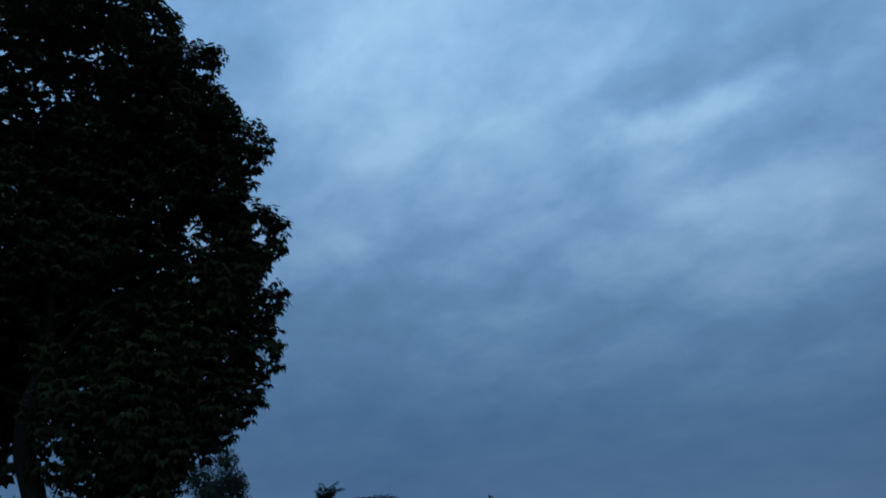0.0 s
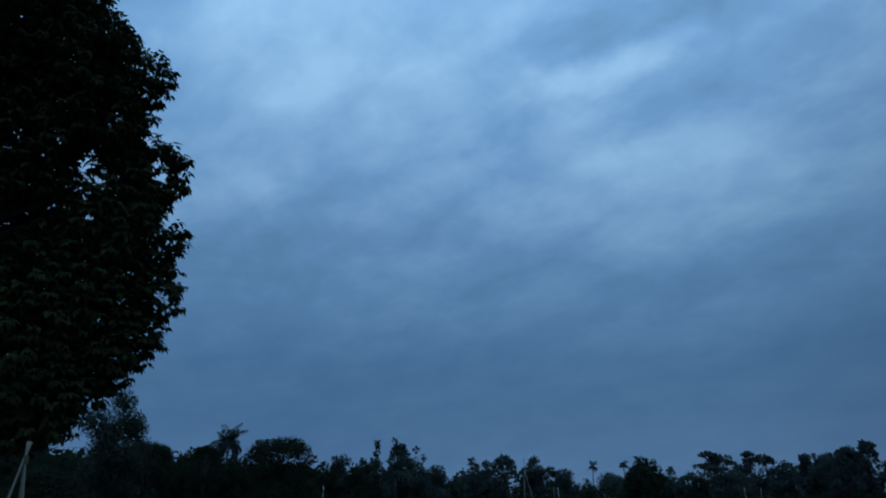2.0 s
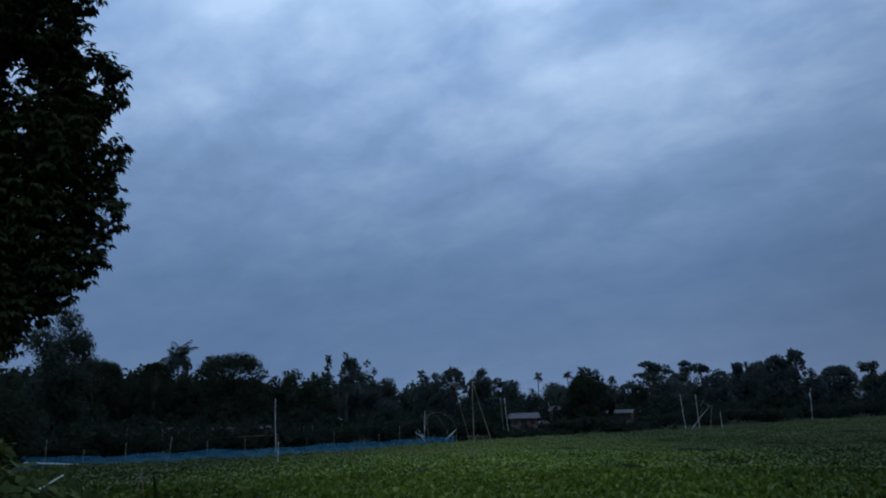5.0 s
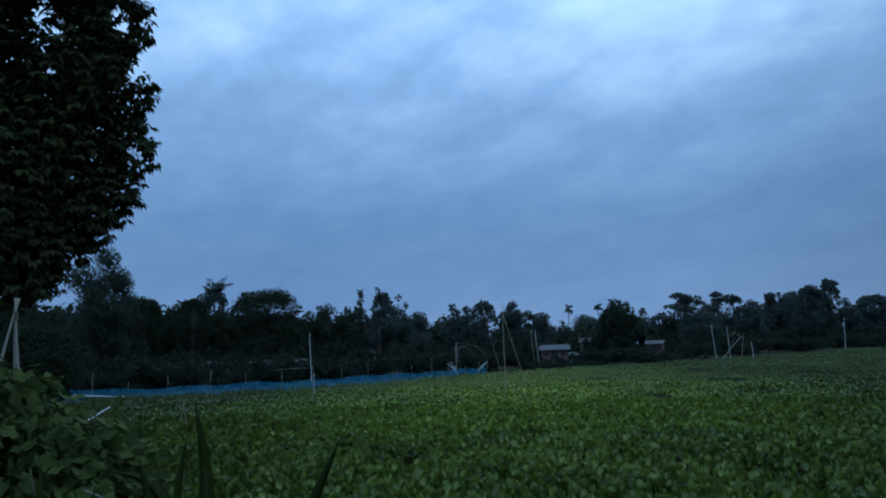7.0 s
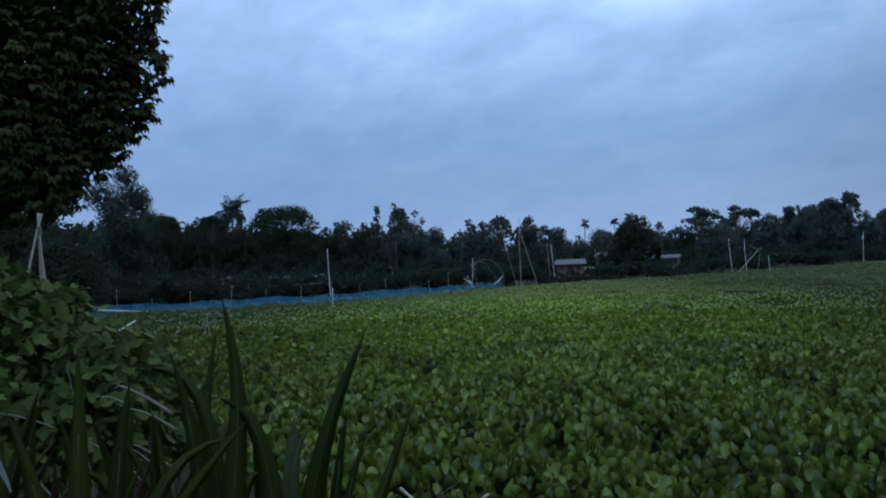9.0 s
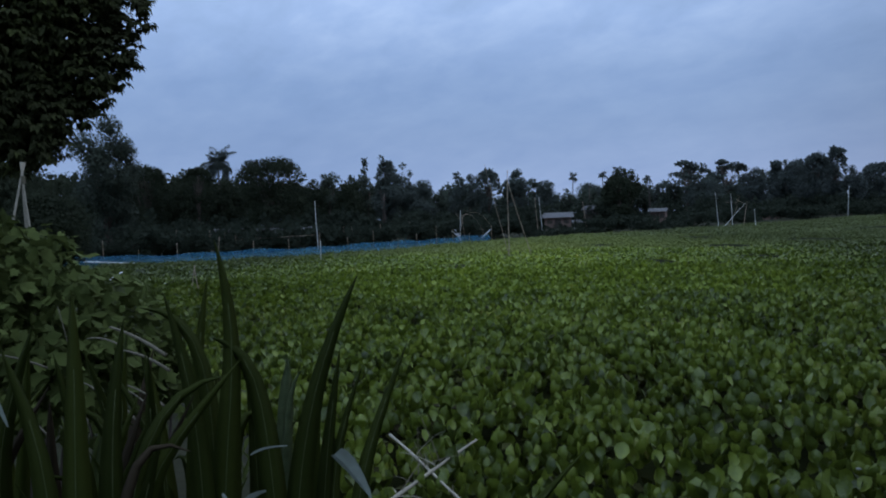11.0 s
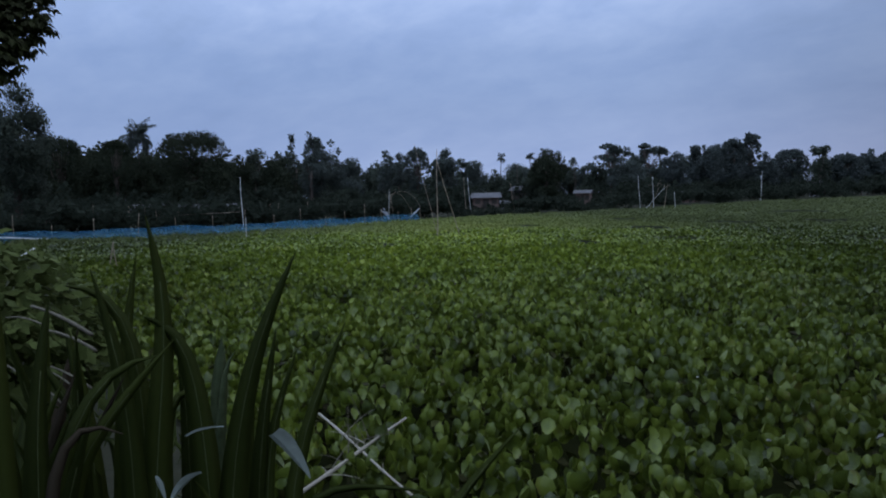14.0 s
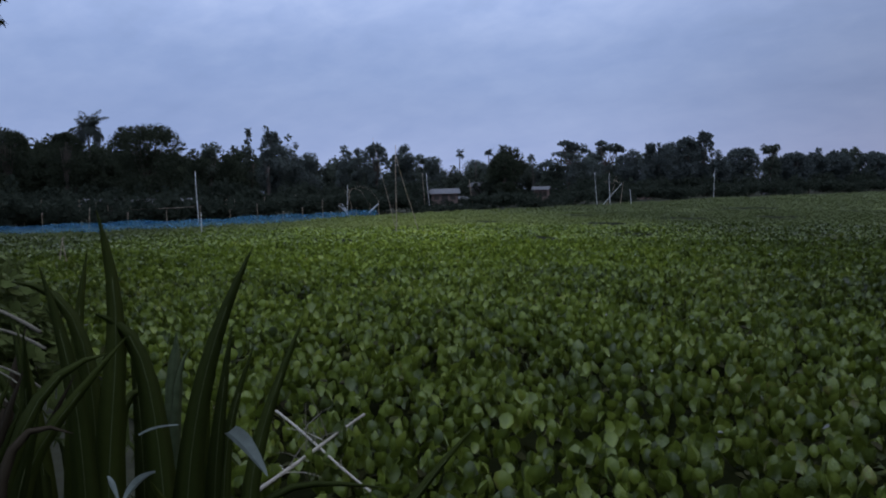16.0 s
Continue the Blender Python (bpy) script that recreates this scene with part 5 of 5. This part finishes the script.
    # a withered blade that hangs over
    blade(((31.9, -18.8), (31.2, -15.3), (30.2, -13.4), (28.8, -12.9), (27.6, -13.9), (26.8, -15.9)), 0.022, BROWN_BLADE, 1.1, 1.12, "withered brown blade")
    # turned-over pale tips
    for a, b, c, w in (((16.4, -17.1), (15.3, -17.9), (13.7, -20.4), 0.034), ((21.6, -19.2), (23.0, -19.4), (23.9, -20.9), 0.018), ((24.75, -19.0), (24.5, -19.6), (24.1, -20.9), 0.010),
                       ((22.6, -16.6), (21.6, -16.1), (19.9, -16.2), 0.007), ((41.0, -8.0), (39.6, -9.2), (38.3, -12.6), 0.024)):
        pts = [aim(*q, 1.12) - o for q in (a, b, c)]
        part("blade", blade_shape(bend(*pts, 12), w, 0.22, (0, 0.6, 0.8), base=0.9 if w > 0.033 else 0.35, taper=0.7), PALE_BLADE, ob, "pale turned-over blade")
    for a, b, w in (((32.0, -6.7), (28.4, -9.0), 0.013), ((31.2, -8.4), (28.2, -10.1), 0.011), ((33.5, -7.35), (31.4, -8.0), 0.006), ((40.0, -7.6), (36.0, -9.05), 0.007), ((31.6, -10.6), (28.6, -12.6), 0.008),
                    ((31.8, -12.1), (30.6, -13.3), 0.006), ((27.2, -12.5), (26.4, -25.0), 0.004), ((35.2, -5.0), (33.5, -14.1), 0.004), ((34.1, -10.3), (32.9, -11.2), 0.006), ((31.9, -10.8), (29.8, -12.3), 0.006),
                    ((38.5, -11.0), (36.2, -13.5), 0.006), ((29.9, -11.5), (31.0, -15.5), 0.005)):
        p, r = aim(*a, 1.62), aim(*b, 1.50)
        part("dry_stem", tube(bend(p, (p + r) / 2 + (0, 0, 0.012), r, 8) - o, np.linspace(w * 0.20, w * 0.30, 8), 5), DRY_STALK, ob, "dry pale stem", True)
    return ob


reeds()


def crossed_sticks():
    """Two bleached bamboo sticks that lie across each other at the water's edge, with twigs."""
    for n, (a, b, r) in enumerate((((14.6, -21.9), (6.3, -17.05), 0.0105), ((12.9, -16.3), (5.7, -22.9), 0.0080))):
        p, q = aim(a[0], 0, 3.55 if n == 0 else 4.80), aim(b[0], 0, 4.60 if n == 0 else 3.45)
        p[2], q[2] = (0.11, 0.13) if n == 0 else (0.13, 0.09)
        ob = thing("bamboo_stick", "bleached bamboo stick lying across the plants", "stick", tuple(p), "crossed sticks",
                   shape=pole_shape(p - p, q - p, r, r * 0.75), material=STICK, smooth=True)
        rng = np.random.default_rng(70 + n)
        for k in range(9):
            s = rng.uniform(0.1, 0.75)
            w = (q - p) * s
            e = w + rng.normal(0, 0.16, 3) + (0, 0, 0.06)
            part("twig", tube(bend(w, (w + e) / 2 + (0, 0, 0.03), e, 5), np.linspace(0.0032, 0.0012, 5), 4), STICK if k % 2 else DRY_STALK, ob)


crossed_sticks()

# ================= floating plants =================


def plant_height(x, y):
    return 0.06 * swell(x * 0.8, y * 0.8) + 0.035 * swell(x * 2.7 + 4, y * 2.7)


GAPS = [(10.2, 3.72, 0.40, 0.38), (-7.3, 24, 0.9, 1.9), (-12.5, 33, 1.3, 2.4), (-14.6, 26, 0.8, 1.6), (-18.0, 37, 1.7, 2.6), (-21.0, 30, 1.0, 1.8), (-24.0, 40, 1.8, 2.8), (-10.0, 44, 1.8, 3.0), (-3.0, 36, 1.0, 2.0),
        (3.5, 30, 0.8, 1.4), (8.0, 25, 0.7, 1.3), (-16.0, 19, 0.6, 1.0), (-27.0, 25, 1.0, 1.5), (-5.0, 17, 0.5, 0.8), (12.0, 20, 0.5, 0.9), (-22.0, 55, 2.2, 3.5), (-29.0, 48, 2.0, 3.0)]


def gaps(x, y):
    """Openings between the plants, 1 in their middle: bearing, distance, half width, half depth."""
    out = np.zeros(np.shape(x))
    for az, d, w, dep in GAPS:
        a = radians(az)
        u = x * math.cos(a) + y * math.sin(a)
        v = -x * math.sin(a) + y * math.cos(a) - d
        q = np.hypot(u / w + 0.3 * np.sin(v * 2.1), v / dep + 0.3 * np.sin(u * 2.7 + 1))
        out = np.maximum(out, np.clip(1.5 - 1.5 * q, 0, 1))
    return out


def sample_pond(rng, count, r0, r1, a0=-44, a1=58, margin=0.15):
    r = np.sqrt(rng.uniform(r0 * r0, r1 * r1, count))
    a = np.radians(rng.uniform(a0, a1, count))
    x, y = -np.sin(a) * r, np.cos(a) * r
    keep = (pond_depth(x, y) > margin) & (gaps(x, y) < rng.uniform(0.1, 0.9, len(x)))
    return x[keep], y[keep]


def hyacinth_leaves(rng, x, y, size, per, steep, uneven=0.045):
    """Tufts at x, y: spoon leaves that stand outwards, their tips near the mat's height. Place, axis, face, length and width."""
    n = len(x)
    a = rng.uniform(0, 6.283, (n, 1)) + np.arange(per)[None] * 6.283 / per + rng.normal(0, 0.35, (n, per))
    tilt = np.radians(rng.uniform(*steep, (n, per)))
    ax = np.stack([np.cos(a) * np.cos(tilt), np.sin(a) * np.cos(tilt), np.sin(tilt)], -1)
    ln = size * rng.uniform(0.7, 1.25, (n, per))
    out = rng.uniform(0.2, 1.0, (n, per)) * size * 0.9
    top = plant_height(x, y)[:, None] + rng.normal(0.0, uneven, (n, 1)) + rng.normal(0.0, uneven, (n, per))
    place = np.stack([x[:, None] + np.cos(a) * out, y[:, None] + np.sin(a) * out, top - ln * np.sin(tilt)], -1)
    nor = np.stack([-np.cos(a) * np.sin(tilt), -np.sin(a) * np.sin(tilt), np.cos(tilt)], -1) + rng.normal(0, 0.22, (n, per, 3))
    ln = ln.ravel()
    return place.reshape(-1, 3), ax.reshape(-1, 3), nor.reshape(-1, 3), ln, ln * rng.uniform(0.80, 1.02, len(ln))


def plant_mat():
    rng = np.random.default_rng(99)
    ob = thing("water_hyacinth_mat", "green water hyacinth covering the whole pond", "water plants", (0, 0, 0), kind="stuff")
    # the close-knit lower growth
    rr = np.geomspace(1.2, 260, 150)
    aa = np.radians(np.linspace(-118, 75, 190))
    Rg, A = np.meshgrid(rr, aa, indexing="ij")
    X, Y = -np.sin(A) * Rg, np.cos(A) * Rg
    d = pond_depth(X, Y)
    Z = np.where(d > 0.05, -0.25 + 0.18 * np.clip((Rg - 9) / 18, 0, 1) + np.where(Rg < 10, -0.25, 0.10) * gaps(X, Y) + 0.8 * plant_height(X, Y), -0.6)
    v = np.stack([X, Y, Z], -1).reshape(-1, 3)
    i, j = np.meshgrid(np.arange(149), np.arange(189), indexing="ij")
    a = (i * 190 + j).ravel()
    f = np.stack([a, a + 190, a + 191, a + 1], -1)
    ok = (d.ravel()[f] > 0.0).any(1)
    # shade-dark copy near by and on the raised floor of far gaps
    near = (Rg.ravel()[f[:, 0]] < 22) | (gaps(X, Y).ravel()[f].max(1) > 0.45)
    for share, mat in ((ok & near, MAT_SHADED), (ok & ~near, MAT_FAR)):
        tagged(part("undergrowth", (v, f[share]), mat, ob, "tangled stems and lower leaves, darkened near by for shade", True), kind="stuff")
    single = None
    for r0, r1, dens, size, per, pat, a0, steep, uneven in ((1.6, 5.5, 46, 0.093, 6, SPOON, -100, (38, 104), 0.052), (5.5, 8.5, 43, 0.096, 6, SPOON, -60, (40, 102), 0.050),
                                                            (8.5, 14, 46, 0.098, 6, CUP, -48, (46, 96), 0.048), (14, 22, 42, 0.108, 6, PETAL, -48, (40, 90), 0.044),
                                                            (22, 32, 42, 0.104, 6, FLAKE, -46, (28, 76), 0.035), (32, 48, 22, 0.122, 6, FLAKE, -46, (16, 60), 0.03),
                                                            (48, 95, 5.5, 0.17, 6, FLAKE, -44, (8, 40), 0.022), (95, 215, 1.2, 0.34, 6, FLAKE, -44, (4, 20), 0.03)):
        area = (r1 * r1 - r0 * r0) * radians(58 - a0) / 2
        x, y = sample_pond(rng, int(area * dens), r0, r1, a0)
        leaves = hyacinth_leaves(rng, x, y, size, per, steep, uneven)
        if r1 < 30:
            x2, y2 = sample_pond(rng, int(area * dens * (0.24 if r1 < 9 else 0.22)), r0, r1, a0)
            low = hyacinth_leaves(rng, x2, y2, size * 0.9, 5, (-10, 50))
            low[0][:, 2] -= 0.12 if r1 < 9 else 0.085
            # near lower leaves carry the shade under the tufts in their colour
            tagged(part("lower_leaves", scatter(CUP if r1 < 9 else FLAKE, *low), SHADED_OLD_LEAF if r1 < 15 else HYACINTH_MID, ob, "", True), kind="stuff")
        if r0 < 2:
            p = leaves[0]
            near = (p[:, 0] > -0.35) & (p[:, 0] < 1.15) & (p[:, 1] > 3.55) & (p[:, 1] < 4.42)
            single = [q[near] for q in leaves]
            leaves = [q[~near] for q in leaves]
        if pat is SPOON:
            odd = np.arange(len(leaves[0])) % 5 < 2
            tagged(part("leaves", scatter(FOLDED, *[q[odd] for q in leaves]), HYACINTH, ob, "", True), kind="stuff")
            leaves = [q[~odd] for q in leaves]
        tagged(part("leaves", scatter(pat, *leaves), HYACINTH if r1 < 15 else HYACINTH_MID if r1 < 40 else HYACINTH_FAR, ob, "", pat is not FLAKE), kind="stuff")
    # the nearest leaves, one by one
    kinds = []
    for k in range(6):
        v = SPOON[0] * (1, 0.80 + 0.04 * k, 1) + np.random.default_rng(k).normal(0, 0.012, SPOON[0].shape)
        kinds.append(mesh_of("leaf", v, SPOON[1], HYACINTH_LEAF, True))
    place, axis, face, length, width = single
    axis = unit(axis)
    side = unit(np.cross(face, axis))
    up = np.cross(axis, side)
    for k in range(len(place)):
        leaf = new("leaf", kinds[k % 6])
        leaf.parent = ob
        m = Matrix([[*row] for row in np.stack([axis[k], side[k], up[k]], 1) * length[k]]).to_4x4()
        leaf.matrix_basis = Matrix.Translation(place[k]) @ m
    return ob


plant_mat()


def litter():
    rng = np.random.default_rng(8)
    for az, d, ln in ((-12.4, 8.75, 0.07), (-9.3, 8.85, 0.05), (-24.6, 7.4, 0.06), (-9.2, 10.6, 0.05), (-15.5, 5.9, 0.05), (-27.0, 4.9, 0.06), (-20.6, 4.6, 0.05)):
        p = aim(az, 0, d)
        p[2] = float(plant_height(p[0:1], p[1:2])[0]) + 0.045
        v, f = scatter(CUP, np.zeros((1, 3)), rng.normal(0, 1, (1, 3)) * (1, 1, 0.2), np.array([(0, -0.5, 1.0)]), np.array([ln * 0.9]), np.array([ln * 0.35]))
        thing("dead_leaf", "small bleached dead leaf on the water plants", "leaf", tuple(p), "dead leaves", shape=join((v, f), (v - (0, 0, 0.003), f[:, ::-1])), material=LITTER)


litter()


def bank_weeds():
    """Short grass and weeds on the near bank."""
    rng = np.random.default_rng(17)
    n = 12000
    r, a = np.sqrt(rng.uniform(0.5, 12.0**2, n)), np.radians(rng.uniform(-180, 180, n))
    x, y = -np.sin(a) * r, np.cos(a) * r
    d = pond_depth(x, y)
    ok = (d < 0.1) & (r > 0.8)
    x, y, d = x[ok], y[ok], d[ok]
    z = land_height(x, y) - 0.01
    k = len(x)
    ax = np.stack([rng.normal(0, 0.35, k), rng.normal(0, 0.35, k), np.ones(k)], -1)
    ln = rng.uniform(0.08, 0.34, k)
    grass = scatter(LANCE, np.stack([x, y, z], -1), ax, np.stack([rng.normal(0, 1, k), rng.normal(0, 1, k), np.full(k, 0.1)], -1), ln, rng.uniform(0.008, 0.03, k))
    n = 8000
    r, a = np.sqrt(rng.uniform(6.0**2, 30.0**2, n)), np.radians(rng.uniform(24, 62, n))
    x, y = -np.sin(a) * r, np.cos(a) * r
    ok = pond_depth(x, y) < 0.25
    x, y = x[ok], y[ok]
    k = len(x)
    ax = np.stack([rng.normal(0, 0.5, k), rng.normal(0, 0.5, k), np.ones(k)], -1)
    ln = rng.uniform(0.12, 0.42, k)
    grass = join(grass, scatter(LANCE, np.stack([x, y, land_height(x, y) - 0.01], -1), ax, np.stack([rng.normal(0, 1, k), rng.normal(0, 1, k), np.full(k, 0.3)], -1), ln, ln * rng.uniform(0.12, 0.4, k)))
    thing("bank_weeds", "short dark grass and weeds on the near bank", "grass", (0, 0, 0), kind="stuff", shape=grass, material=BUSH_LEAF)


bank_weeds()
